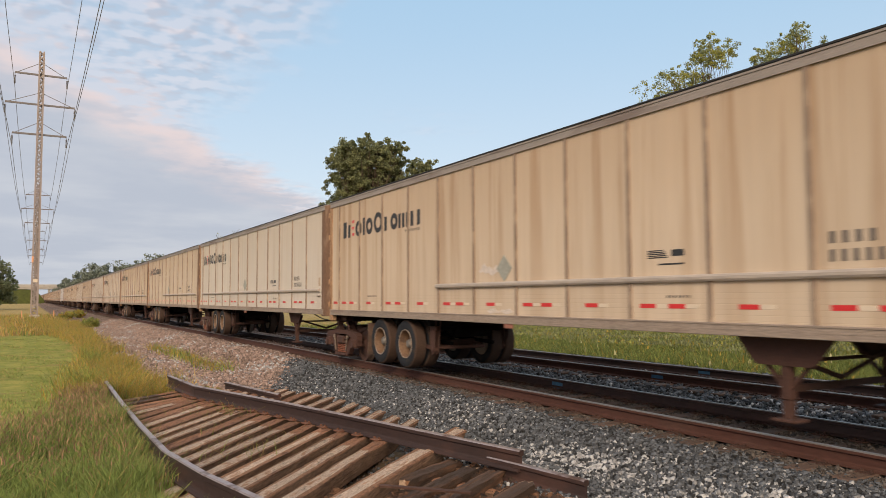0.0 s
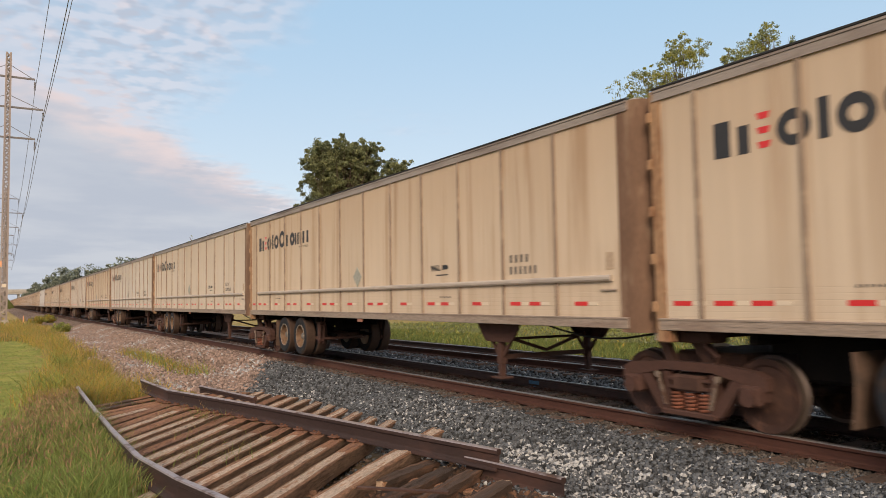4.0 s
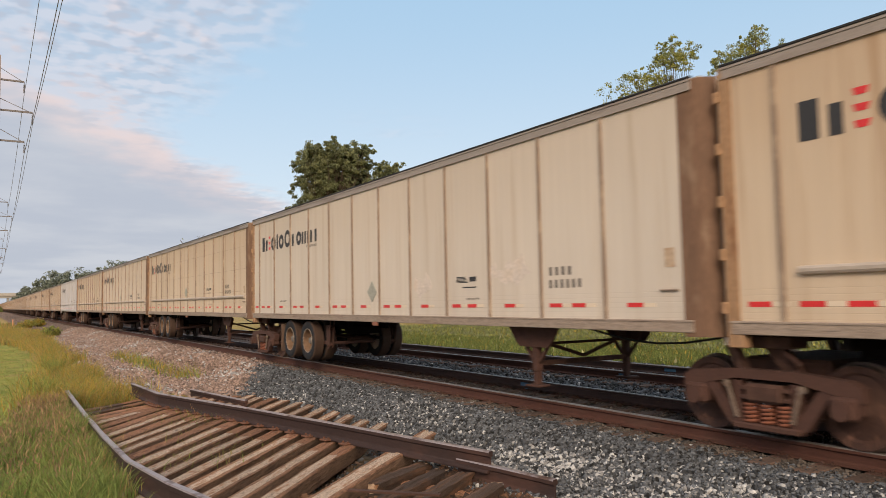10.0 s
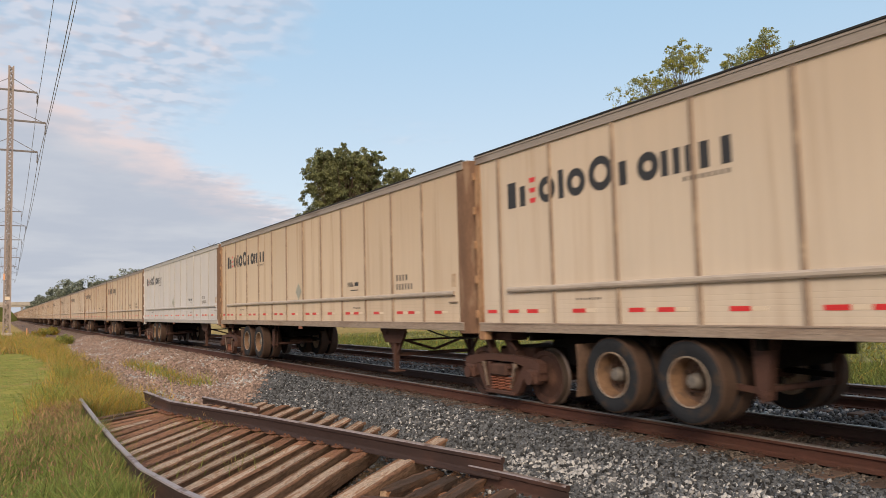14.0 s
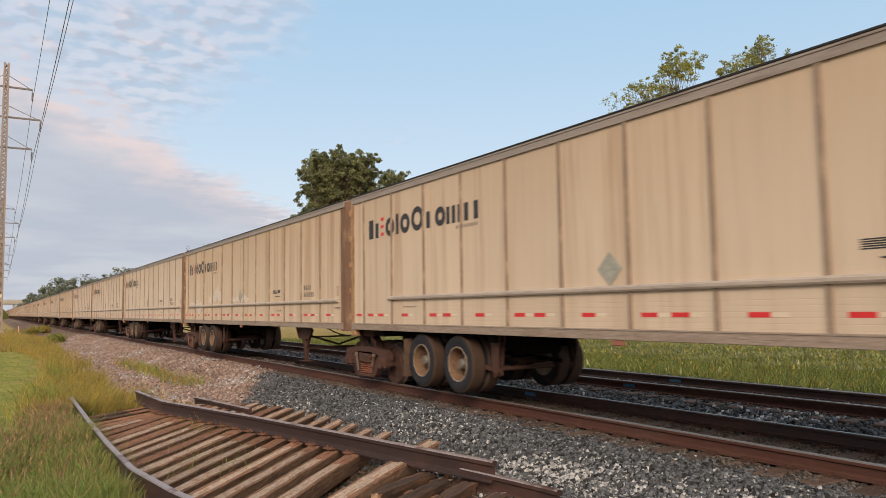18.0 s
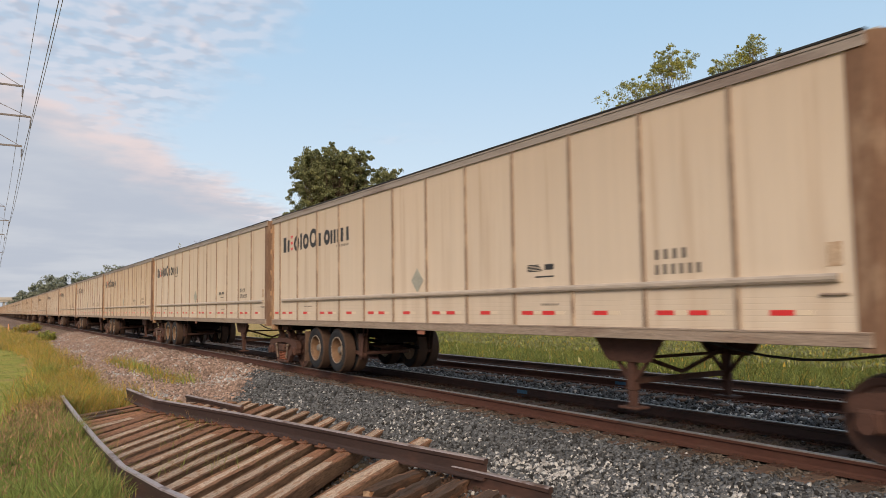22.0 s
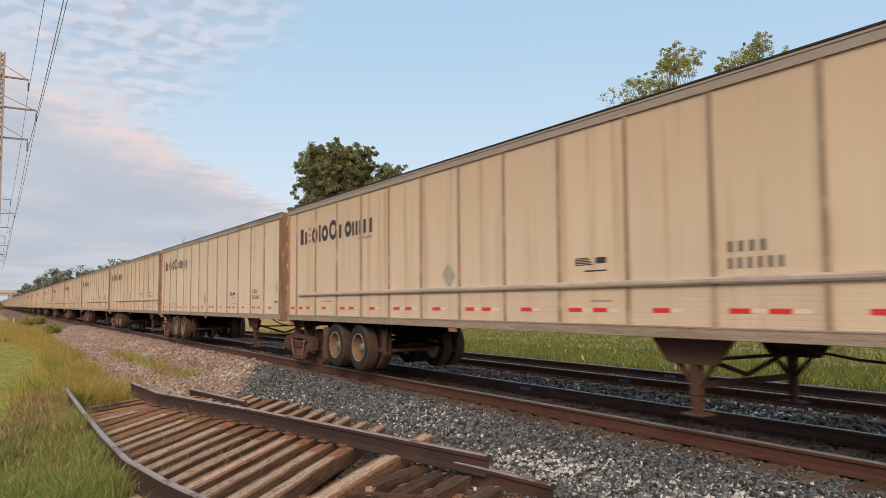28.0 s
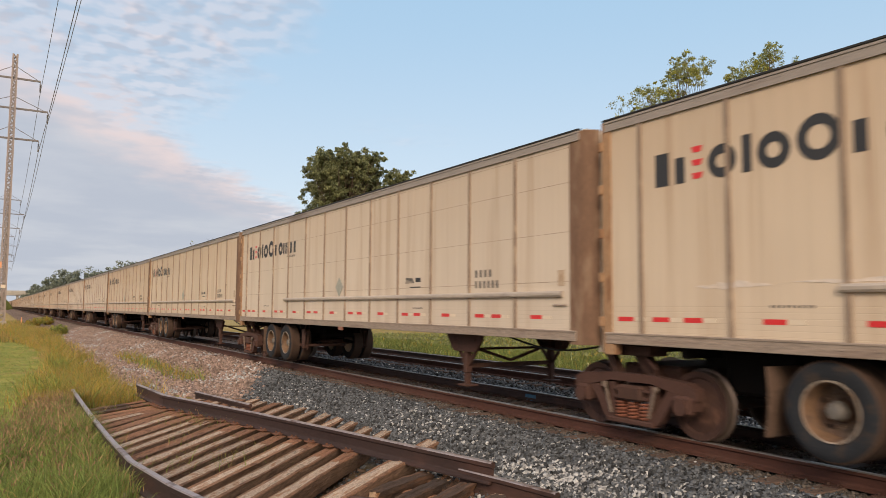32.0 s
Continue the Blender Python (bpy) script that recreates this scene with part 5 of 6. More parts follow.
# ---- ballast stones ----


def stones(name, count, x0, x1, y0, y1, size, mats, seed, keep=None, label="", weights=None):
    """Loose broken stones, scattered as real geometry on the ground."""
    rnd = np.random.default_rng(seed)
    x, y = rnd.uniform(x0, x1, count), y0 + (y1 - y0) * rnd.uniform(0, 1, count) ** 1.35
    if keep is not None:
        ok = keep(x, y, rnd)
        x, y = x[ok], y[ok]
    count = len(x)
    corner = np.array([(-1, -1, -0.8), (1, -1, -0.8), (1, 1, -0.8), (-1, 1, -0.8), (-0.7, -0.7, 0.9), (0.7, -0.7, 0.9), (0.7, 0.7, 0.9), (-0.7, 0.7, 0.9)])
    quads = np.array([(3, 2, 1, 0), (4, 5, 6, 7), (0, 1, 5, 4), (1, 2, 6, 5), (2, 3, 7, 6), (3, 0, 4, 7)])
    shape = corner[None] * rnd.uniform(0.55, 1.15, (count, 8, 3)) * (size * rnd.uniform(0.55, 1.35, (count, 1, 1))) * rnd.uniform(0.7, 1.2, (count, 1, 3)) * 0.5
    q = rnd.normal(size=(count, 4))
    q /= np.linalg.norm(q, axis=1, keepdims=True)
    w, a, b, c = q.T
    rot = np.stack([1 - 2 * (b * b + c * c), 2 * (a * b - c * w), 2 * (a * c + b * w), 2 * (a * b + c * w), 1 - 2 * (a * a + c * c), 2 * (b * c - a * w),
                    2 * (a * c - b * w), 2 * (b * c + a * w), 1 - 2 * (a * a + b * b)], -1).reshape(-1, 3, 3)
    pts = np.einsum("nij,nkj->nki", rot, shape)
    pts += np.stack([x, y, ground_height(x, y) + size * rnd.uniform(0.0, 0.35, count)], -1)[:, None]
    faces = (quads[None] + 8 * np.arange(count)[:, None, None]).reshape(-1, 4)
    which = rnd.choice(len(mats), count, p=weights)
    if weights is None and len(mats) > 1:
        # pale stones lie in drifts
        drift = np.sin(x * 1.9 + 0.7 * y) + np.sin(y * 1.1 - x * 0.6) + rnd.normal(0, 1.1, count) - np.clip((y - 7.0) / 4.0, 0, 1.6) - np.clip((x - 5.9) / 0.6, 0, 1.2) * (y < 17.3 + 1.6 * (x - 4.4))
        drift += np.where(y > 17.3 + 1.6 * (x - 4.4), 0.5, 2.9 * np.exp(-((x - 5.95 + 0.3 * (y - 7.5)) ** 2 / 0.22 + (y - 7.4) ** 2 / 1.8)) - 0.6 * np.clip(6.9 - y, 0, 1))
        which = np.where(drift > 1.0, 1, 0)
        which = np.where(rnd.uniform(size=count) < 0.035, 1, which)
        if len(mats) > 2:
            which = np.where(np.abs(x - TRACK_A) + rnd.normal(0, 0.12, count) < 1.15, 2, which)
    data = array_mesh(name, pts.reshape(-1, 3), faces, mats, np.repeat(which, 6))
    tagged(new(name, data), label, "ballast", kind="stuff")


def off_rails(x, y, rnd):
    ok = np.ones(len(x), bool)
    for c in (TRACK_A, TRACK_B):
        for s in (-0.7525, 0.7525):
            ok &= np.abs(x - c - s) > 0.085
    in_gauge = np.abs(x - TRACK_A) < 1.35
    ok &= ~in_gauge | (rnd.uniform(size=len(x)) < np.where(x < TRACK_A - 0.85, 0.9, 0.45))
    return ok


def beside_panel(x, y, rnd):
    edge = np.interp(y, [3.5, 6.0, 9.0, 14.0, 17.0, 21.0, 26.0, 41.0], [4.7, 4.7, 5.2, 4.9, 4.4, 3.2, 3.0, 3.4])
    return off_rails(x, y, rnd) & (x > edge + rnd.normal(0, 0.12, len(x)))


def fresh_side(x, y, rnd):
    """The newer dark ballast ends on a slant."""
    return y < 17.3 + 1.6 * (x - 4.4) + rnd.normal(0, 0.45, len(x)) + 0.4 * np.sin(2.1 * x)


def fresh_ballast(x, y, rnd):
    return beside_panel(x, y, rnd) & fresh_side(x, y, rnd)


def old_ballast(x, y, rnd):
    return beside_panel(x, y, rnd) & ~fresh_side(x, y, rnd)


stones("ballast_near", 66000, 4.5, 9.2, 3.6, 13.0, 0.049, [STONE, STONE_PALE, STONE_DIRTY], 5, beside_panel, "loose dark grey and white ballast stones beside the track")
stones("ballast_middle", 48000, 3.0, 9.4, 12.0, 26.0, 0.052, [STONE, STONE_PALE, STONE_DIRTY], 6, fresh_ballast, "grey crushed-stone ballast on the track shoulder")
stones("ballast_old", 62000, 2.9, 9.4, 16.0, 72.0, 0.075, [STONE_PINK, STONE_PALE], 7, old_ballast, "older pinkish ballast stones along the track shoulder")
stones("ballast_between", 34000, 9.0, 14.9, 4.5, 34.0, 0.066, [STONE, STONE_PALE], 8, off_rails, "grey ballast stones between the two tracks")
stones("gravel_under_panel", 9000, 1.2, 5.3, 4.2, 17.5, 0.045, [STONE, TIE_TRACK], 9, None, "small stones and wood chips under the old panel", (0.55, 0.45))

stones("wood_debris", 2600, 2.6, 5.0, 4.3, 8.2, 0.10, [TIE_DARK, TIE_SHOULDER], 10, None, "dark splintered wood debris under the broken ties", (0.6, 0.4))

# ---- grass ----


def blades(name, x, y, height, mats, seed, label, width=0.011, weights=None, lean=0.75, category="grass", base=None):
    rnd = np.random.default_rng(seed)
    count = len(x)
    z = ground_height(x, y) - 0.02 if base is None else base
    clump = 1 + 0.28 * np.sin(x * 3.1 + 1.3 * y) * np.sin(y * 1.7 - 0.8 * x) + 0.15 * np.sin(7 * x - 5 * y)
    h = height * rnd.uniform(0.45, 1.3, count) * clump
    a = rnd.uniform(0, 2 * np.pi, count)
    b = rnd.uniform(0, 2 * np.pi, count)
    off = h * lean * rnd.uniform(0.1, 1.5, count)
    root = np.stack([x, y, z], -1)
    side = np.stack([np.cos(a), np.sin(a), 0 * a], -1) * (width * rnd.uniform(0.6, 1.4, count))[:, None]
    bend = np.stack([np.cos(b) * off, np.sin(b) * off, 0 * b], -1)
    mid = root + bend * 0.3 + np.stack([0 * h, 0 * h, h * 0.6], -1)
    tip = root + bend + np.stack([0 * h, 0 * h, h], -1)
    verts = np.stack([root - side, root + side, mid + side * 0.7, mid - side * 0.7, tip + side * 0.12, tip - side * 0.12], 1)
    base_i = 6 * np.arange(count)[:, None]
    faces = np.concatenate([base_i + np.array([[0, 1, 2, 3]]), base_i + np.array([[3, 2, 4, 5]])], 1).reshape(-1, 4)
    which = rnd.choice(len(mats), count, p=weights)
    data = array_mesh(name, verts.reshape(-1, 3), faces, mats, np.repeat(which, 2))
    tagged(new(name, data), label, category, kind="stuff")


def scatter(count, x0, x1, y0, y1, seed, power=1.0, keep=None):
    rnd = np.random.default_rng(seed)
    x, y = rnd.uniform(x0, x1, count), y0 + (y1 - y0) * rnd.uniform(0, 1, count) ** power
    if keep is not None:
        ok = keep(x, y, rnd)
        x, y = x[ok], y[ok]
    return x, y


def left_of_panel(x, y, rnd):
    edge = np.interp(y, [4, 5.2, 6.7, 7.9, 9.3, 11.5, 14.7, 17.7, 18.5], [1.95, 1.65, 1.38, 1.25, 1.22, 1.28, 1.40, 1.40, 3.0])
    lawn_edge = np.interp(x, [-3, 0, 0.29, 0.53, 1.17], [12.5, 13.5, 14.3, 15.6, 21.7])
    return (x < edge - np.abs(rnd.normal(0, 0.06, len(x)))) & (y < lawn_edge + rnd.normal(0, 0.5, len(x)))


def weeds_strip(x, y, rnd):
    left = np.interp(y, [17, 22, 32, 40, 60, 100], [0.75, 1.2, 2.1, 2.1, 0.6, -4])
    right = np.interp(y, [17, 19, 22, 26, 41, 100], [2.4, 2.9, 2.7, 2.6, 3.0, 4.2])
    clump = np.sin(x * 2.1 + y * 0.6) + np.sin(y * 0.9 - x)
    return (x > left + rnd.normal(0, 0.25, len(x))) & (x < right + 0.3 * clump + rnd.normal(0, 0.2, len(x)))


x, y = scatter(115000, -2.5, 2.4, 5.0, 18.0, 11, 1.3, left_of_panel)
blades("tall_grass", x, y, 0.30, [GRASS_TALL, GRASS_DRY, GRASS], 12, "tall green and brown seeding grass beside the old panel", 0.006, (0.68, 0.06, 0.26))
x, y = scatter(3600, -2.5, 1.3, 9.5, 18.0, 13, 0.6, left_of_panel)
blades("seeding_grass", x, y, 0.42, [SEED, GRASS_DRY, GRASS], 14, "reddish brown seeding grass stalks", 0.005, (0.4, 0.25, 0.35))
x, y = scatter(17000, -2.5, 1.6, 8.5, 18.0, 29, 0.55, left_of_panel)
blades("seed_plumes", x, y, 0.065, [WEED_HEAD, SEED], 30, "soft brown grass seed plumes", 0.0065, (0.6, 0.4), 0.9, "grass", ground_height(x, y) + np.random.default_rng(31).uniform(0.12, 0.38, len(x)))
x, y = scatter(100000, 0.2, 5.4, 17.0, 75.0, 15, 1.7, weeds_strip)
blades("roadside_weeds", x, y, 0.40, [GRASS_GOLD, GRASS_DRY, GRASS], 16, "golden and green tall weeds along the gravel", 0.0065, (0.46, 0.26, 0.28))
x, y = scatter(90000, -14, 2.2, 13.5, 52.0, 17, 1.5, lambda a, b, r: a < np.interp(b, [13.5, 14.3, 15.65, 21.7, 32, 40, 52], [0, 0.3, 0.55, 1.2, 2.2, 2.2, 1.0]))
blades("lawn", x, y, 0.055, [GRASS, GRASS_DRY, GRASS_TALL], 18, "short mown lawn grass", 0.008, (0.42, 0.20, 0.38))
x, y = scatter(24000, -30, 3, 50, 110, 19, 1.4)
blades("rough_field", x, y, 0.40, [GRASS_DRY, GRASS, GRASS_GOLD], 20, "rough dry grass field beyond the lawn", 0.025, (0.45, 0.3, 0.25))
x, y = scatter(150000, 15.2, 34, 4.0, 48, 21, 1.2)
blades("field_grass", x, y, 0.36, [GRASS_FIELD, GRASS, GRASS_GOLD], 22, "tall green grass field beyond the tracks", 0.010, (0.66, 0.28, 0.06))
x, y = scatter(34000, 20.5, 38, 4.0, 50, 37, 1.2)
blades("field_weeds", x, y, 0.11, [LEAF_LIGHT, GRASS_GOLD, LEAF_MID], 38, "bushy yellow-green weeds in the field", 0.035, (0.22, 0.05, 0.73), 0.9, "weeds", ground_height(x, y) + 0.30 + 0.12 * np.sin(x * 0.9 + 1.3 * y) * np.sin(0.7 * y))
x, y = scatter(260, 15.6, 30, 4.0, 40, 27, 1.2)
blades("field_flowers", x, y, 0.13, [FLOWER, GRASS_GOLD], 28, "pale flower heads in the field grass", 0.03, (0.6, 0.4), 0.3, "flowers", ground_height(x, y) + 0.30)
x, y = scatter(2600, 4.2, 5.9, 22.0, 34.0, 23, 1.0, lambda a, b, r: np.abs(a - 4.9 + 0.02 * (b - 26)) < 0.35 + r.normal(0, 0.15, len(a)))
blades("gravel_weeds", x, y, 0.30, [GRASS, GRASS_GOLD], 24, "green weeds growing through the gravel", 0.009, (0.55, 0.45))
x, y = scatter(1500, 1.2, 3.6, 9.5, 17.6, 25, 1.0)
blades("panel_weeds", x, y, 0.26, [GRASS, GRASS_DRY], 26, "thin weeds growing between the old ties", 0.005, (0.6, 0.4))

rnd = np.random.default_rng(41)
x, y = np.concatenate([rnd.normal(1.9, 0.16, 500), rnd.normal(1.15, 0.2, 400)]), np.concatenate([rnd.normal(26.5, 0.5, 500), rnd.normal(19.5, 0.5, 400)])
blades("weed_clumps", x, y, 0.5, [GRASS, LEAF_LIGHT], 42, "green weed clumps at the lawn's edge", 0.012, (0.6, 0.4), category="weeds")
x, y = scatter(30000, 0.6, 1.9, 8.6, 17.5, 43, 1.0, lambda a, b, r: np.abs(a - np.interp(b, [7.9, 9.3, 11.3, 13.9, 17.8], [1.6, 1.43, 1.41, 1.43, 1.5]) + 0.17) < 0.10 + np.abs(r.normal(0, 0.05, len(a))))
blades("rail_edge_grass", x, y, 0.30, [GRASS_TALL, SEED, GRASS_DRY], 44, "green grass growing against the old rail", 0.005, (0.75, 0.15, 0.10), 0.5)

# ---- trees ----


def leaf_cloud(name, centres, radii, count, size, mats, seed, weights=None, clump=40):
    """Leaves in clumps: small quads set at random round clump centres near the shell of the crown's lobes."""
    rnd = np.random.default_rng(seed)
    centres, radii = np.asarray(centres, float), np.asarray(radii, float)
    volume = radii.prod(-1)
    clumps = max(count // clump, 8)
    lobe = rnd.choice(len(centres), clumps, p=volume / volume.sum())
    d = rnd.normal(size=(clumps, 3))
    d /= np.linalg.norm(d, axis=1, keepdims=True)
    r = rnd.uniform(0.35, 1.08, clumps) ** 0.6
    mid = centres[lobe] + d * radii[lobe] * r[:, None]
    spread = radii[lobe].mean(-1) * rnd.uniform(0.09, 0.24, clumps)
    own = np.repeat(np.arange(clumps), clump)
    p = mid[own] + np.clip(rnd.normal(size=(len(own), 3)), -1.5, 1.5) * spread[own][:, None] * (1, 1, 0.7)
    a, b = rnd.normal(size=(2, len(own), 3))
    a /= np.linalg.norm(a, axis=1, keepdims=True)
    b -= a * (a * b).sum(1, keepdims=True)
    b /= np.linalg.norm(b, axis=1, keepdims=True)
    s = size * rnd.uniform(0.6, 1.4, len(own))[:, None]
    verts = np.stack([p - a * s, p + b * s * 0.55, p + a * s, p - b * s * 0.55], 1).reshape(-1, 3)
    faces = np.arange(len(verts)).reshape(-1, 4)
    which = rnd.choice(len(mats), clumps, p=weights)[own]
    return array_mesh(name, verts, faces, mats, which)


def limb(bm, p, q, r0, r1, seed, bends=4):
    rnd = random.Random(seed)
    p, q = Vector(p), Vector(q)
    pts = [p.lerp(q, k / bends) + Vector((rnd.uniform(-1, 1), rnd.uniform(-1, 1), rnd.uniform(-0.5, 0.5))) * (0.05 * (q - p).length * (0 < k < bends)) for k in range(bends + 1)]
    for k in range(bends):
        bar(bm, pts[k], pts[k + 1], r0 + (r1 - r0) * k / bends, 7, r0 + (r1 - r0) * (k + 1) / bends)


def build_tree(label, base, height, lobes, count, size, mats, seed, weights=None, group="", clump=40, trunk=0.35, limbs=True):
    """Lobes: (dx, dy, z, rx, ry, rz) from the tree's foot."""
    tree = thing("tree", label, "tree", group, at=base)
    bm = bmesh.new()
    fork = min(l[2] - l[5] for l in lobes) * 0.9
    fork = max(fork, height * 0.2)
    limb(bm, (0, 0, -0.15), (0, 0, fork), trunk, trunk * 0.75, seed)
    for k, l in enumerate(lobes):
        limb(bm, (0, 0, fork), (l[0], l[1], l[2]), trunk * 0.6, trunk * 0.15, seed + k + 1)
        rnd = random.Random(seed * 7 + k)
        for j in range(5 if limbs else 2):
            to = (l[0] + rnd.uniform(-1, 1) * l[3] * 0.8, l[1] + rnd.uniform(-1, 1) * l[4] * 0.8, l[2] + rnd.uniform(-0.3, 0.9) * l[5])
            limb(bm, Vector((0, 0, fork)).lerp(Vector(l[:3]), 0.6), to, trunk * 0.22, trunk * 0.05, seed + 31 * k + j, 3)
    part("trunk", bm, BARK, tree)
    part("crown", leaf_cloud("crown", [l[:3] for l in lobes], [l[3:] for l in lobes], count, size, mats, seed, weights, clump), None, tree)
    return tree


def on_ground(x, y):
    return (x, y, float(ground_height(x, y)))


# the broad dark tree and its low neighbours behind the train
def crown_lobes(outline, seed, count, r0, r1, depth, full=False):
    """Small lobes strewn through a crown: outline gives (height, from, to) rows; a full crown is filled evenly."""
    rnd, lobes = random.Random(seed), []
    heights, lows, highs = zip(*outline)
    for k in range(count):
        z = heights[0] + (heights[-1] - heights[0]) * ((k * 0.7549) % 1.0 if full else rnd.random()) ** 0.8
        a, b = float(np.interp(z, heights, lows)), float(np.interp(z, heights, highs))
        r = rnd.uniform(r0, r1)
        u = (k * (0.5698 if full else 0.618)) % 1.0
        lobes.append((a + r * 0.7 + u * max(b - a - 1.4 * r, 0), rnd.uniform(-depth, depth), z, r, r, r * rnd.uniform(0.75, 1.0)))
    return lobes


build_tree("broad dark green tree in full leaf behind the train", on_ground(35.0, 82.0), 22,
           crown_lobes([(9, -5.1, 5.6), (13.7, -4.9, 5.6), (18.4, -4.4, 5.5), (20.1, -3.6, 5.3), (20.9, -1.2, 4.9)], 3, 200, 0.9, 1.6, 2.6, True), 140000, 0.125, [LEAF, LEAF_MID], 3, (0.55, 0.45),
           "trees behind the railway", clump=90, trunk=0.10, limbs=False)
build_tree("small leafy tree behind the train", on_ground(43.0, 82.0), 18, crown_lobes([(10, -3, 5), (15, -2.6, 5), (18, -2.2, 4.4), (19.1, -1.4, 3.6)], 5, 34, 0.7, 1.2, 2.0),
           22000, 0.13, [LEAF, LEAF_MID], 4, (0.5, 0.5), "trees behind the railway", trunk=0.14, clump=60, limbs=False)
# two airy trees with fine foliage
build_tree("airy tree with fine grey-green and yellow leaves", on_ground(46.0, 40.0), 22,
           crown_lobes([(10, -6, 2.4), (15, -8.0, 1.8), (17.2, -7.6, 1.6), (19.0, -4.9, 1.6), (20.8, -1.8, 2.4), (23.0, 0.0, 3.1)], 7, 84, 0.4, 0.95, 1.4), 27000, 0.068, [LEAF_GREY, LEAF_LIGHT], 5, (0.35, 0.65),
           "trees behind the railway", clump=36, trunk=0.085, limbs=False)
build_tree("airy tall tree with fine grey-green leaves", on_ground(56.4, 40.0), 26,
           crown_lobes([(14, -5, 4), (19, -6.2, 3.8), (20.9, -6.2, 3.8), (22.6, -4.6, 3.6), (24.2, -2.6, 3.4), (25.9, 0.2, 2.8)], 9, 82, 0.4, 0.95, 1.4), 24000, 0.068, [LEAF_GREY, LEAF_LIGHT], 6, (0.6, 0.4),
           "trees behind the railway", clump=36, trunk=0.085, limbs=False)


def bare_tree():
    tree = thing("bare_tree", "thin leafless twiggy tree behind the train", "tree", "trees behind the railway", at=on_ground(35.5, 150.0))
    rnd, bm = random.Random(8), bmesh.new()
    limb(bm, (0, 0, -0.2), (0, 0, 7), 0.25, 0.15, 8)
    for k in range(22):
        a, r = rnd.uniform(0, 6.28), rnd.uniform(1.0, 5.2)
        top = Vector((r * math.cos(a), r * math.sin(a) * 0.5, rnd.uniform(11, 16.6) - 0.25 * r))
        start = Vector((0, 0, rnd.uniform(4, 7)))
        limb(bm, start, top, 0.09, 0.03, 100 + k, 6)
        for j in range(9):
            root = start.lerp(top, rnd.uniform(0.45, 0.98))
            limb(bm, root, root + Vector((rnd.uniform(-1.3, 1.3), rnd.uniform(-0.6, 0.6), rnd.uniform(0.2, 1.3))), 0.035, 0.014, 300 + 11 * k + j, 3)
    part("trunk", bm, BARK, tree)
    part("crown", leaf_cloud("crown", [(0, 0, 12), (2, 0, 14)], [(4.5, 2, 3), (2.5, 2, 1.8)], 3600, 0.13, [LEAF_GREY], 8, clump=8), None, tree)


bare_tree()


def far_woods():
    rnd = random.Random(21)
    row = [(18.5, 335, 13.5), (22, 328, 16.5), (26, 338, 16.2), (30, 330, 17.8), (34.5, 326, 17.2), (39, 332, 18.2), (44.5, 330, 21.0), (50, 334, 20.5), (56, 328, 19.5), (62, 335, 20.0),
           (70, 330, 19), (79, 334, 20), (14.5, 420, 10.5), (17.5, 415, 12.5)]
    for k, (x, y, h) in enumerate(row):
        build_tree("distant green tree with haze-paled leaf colour beyond the train", on_ground(x, y), h,
                   [(0, 0, h * 0.72, h * 0.27, h * 0.25, h * 0.26), (h * 0.14, 0, h * 0.55, h * 0.26, h * 0.24, h * 0.24), (-h * 0.15, 0, h * 0.5, h * 0.25, h * 0.22, h * 0.25)],
                   3200, 0.42, [LEAF_HAZED], 50 + k, None, "distant trees", trunk=0.3, limbs=False)
    # the dark wood beyond the field
    for k in range(12):
        h = rnd.uniform(13, 16) if k else 10.5
        x, y = -5.5 - 3.4 * k + rnd.uniform(-0.8, 0.8), 175 + rnd.uniform(-4, 10)
        build_tree("dark green tree at the edge of the field", on_ground(x, y), h,
                   [(0, 0, h * 0.72, h * 0.24, h * 0.25, h * 0.27), (h * 0.10, 0, h * 0.42, h * 0.26, h * 0.24, h * 0.34), (-h * 0.12, 0, h * 0.45, h * 0.25, h * 0.22, h * 0.35)],
                   4200, 0.30, [LEAF], 80 + k, None, "wood by the field", trunk=0.3, limbs=False)
    for k in range(26):
        h = rnd.uniform(7, 11)
        x, y = -24 + 2.6 * k + rnd.uniform(-1, 1), 520 + rnd.uniform(-15, 15)
        if -4 < x < 20:
            h = 5.0
        build_tree("distant low tree on the horizon", on_ground(x, y), h, [(0, 0, h * 0.55, h * 0.45, h * 0.4, h * 0.42)], 900, 0.45, [LEAF_HAZED], 120 + k, None, "distant trees",
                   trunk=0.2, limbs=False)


far_woods()


def bush(x, y, w, h, mats, seed, label, weights=None):
    b = thing("bush", label, "bush", "bushes by the track", at=on_ground(x, y))
    bm = bmesh.new()
    for k in range(9):
        a = k * 0.7 + seed
        limb(bm, (0, 0, -0.05), (0.7 * w * math.cos(a), 0.7 * w * math.sin(a), h * (0.6 + 0.03 * k)), 0.02, 0.006, seed + k, 3)
    part("stem", bm, BARK, b)
    part("leaves", leaf_cloud("leaves", [(0, 0, h * 0.55), (w * 0.4, 0, h * 0.4)], [(w, w, h * 0.5), (w * 0.7, w * 0.7, h * 0.4)], int(1100 + 900 * w), 0.035 + 0.035 * w, mats, seed, weights, 20), None, b)


bush(5.0, 96, 0.8, 0.9, [GRASS_GOLD, LEAF_LIGHT], 61, "yellow-green flowering bush by the power line", (0.3, 0.7))
bush(3.6, 90, 0.7, 0.8, [LEAF_LIGHT, GRASS_GOLD], 62, "green bush with yellow flowers by the power line", (0.6, 0.4))
bush(4.1, 62, 0.6, 0.7, [LEAF_LIGHT, GRASS], 63, "low green shrub on the gravel edge", (0.6, 0.4))

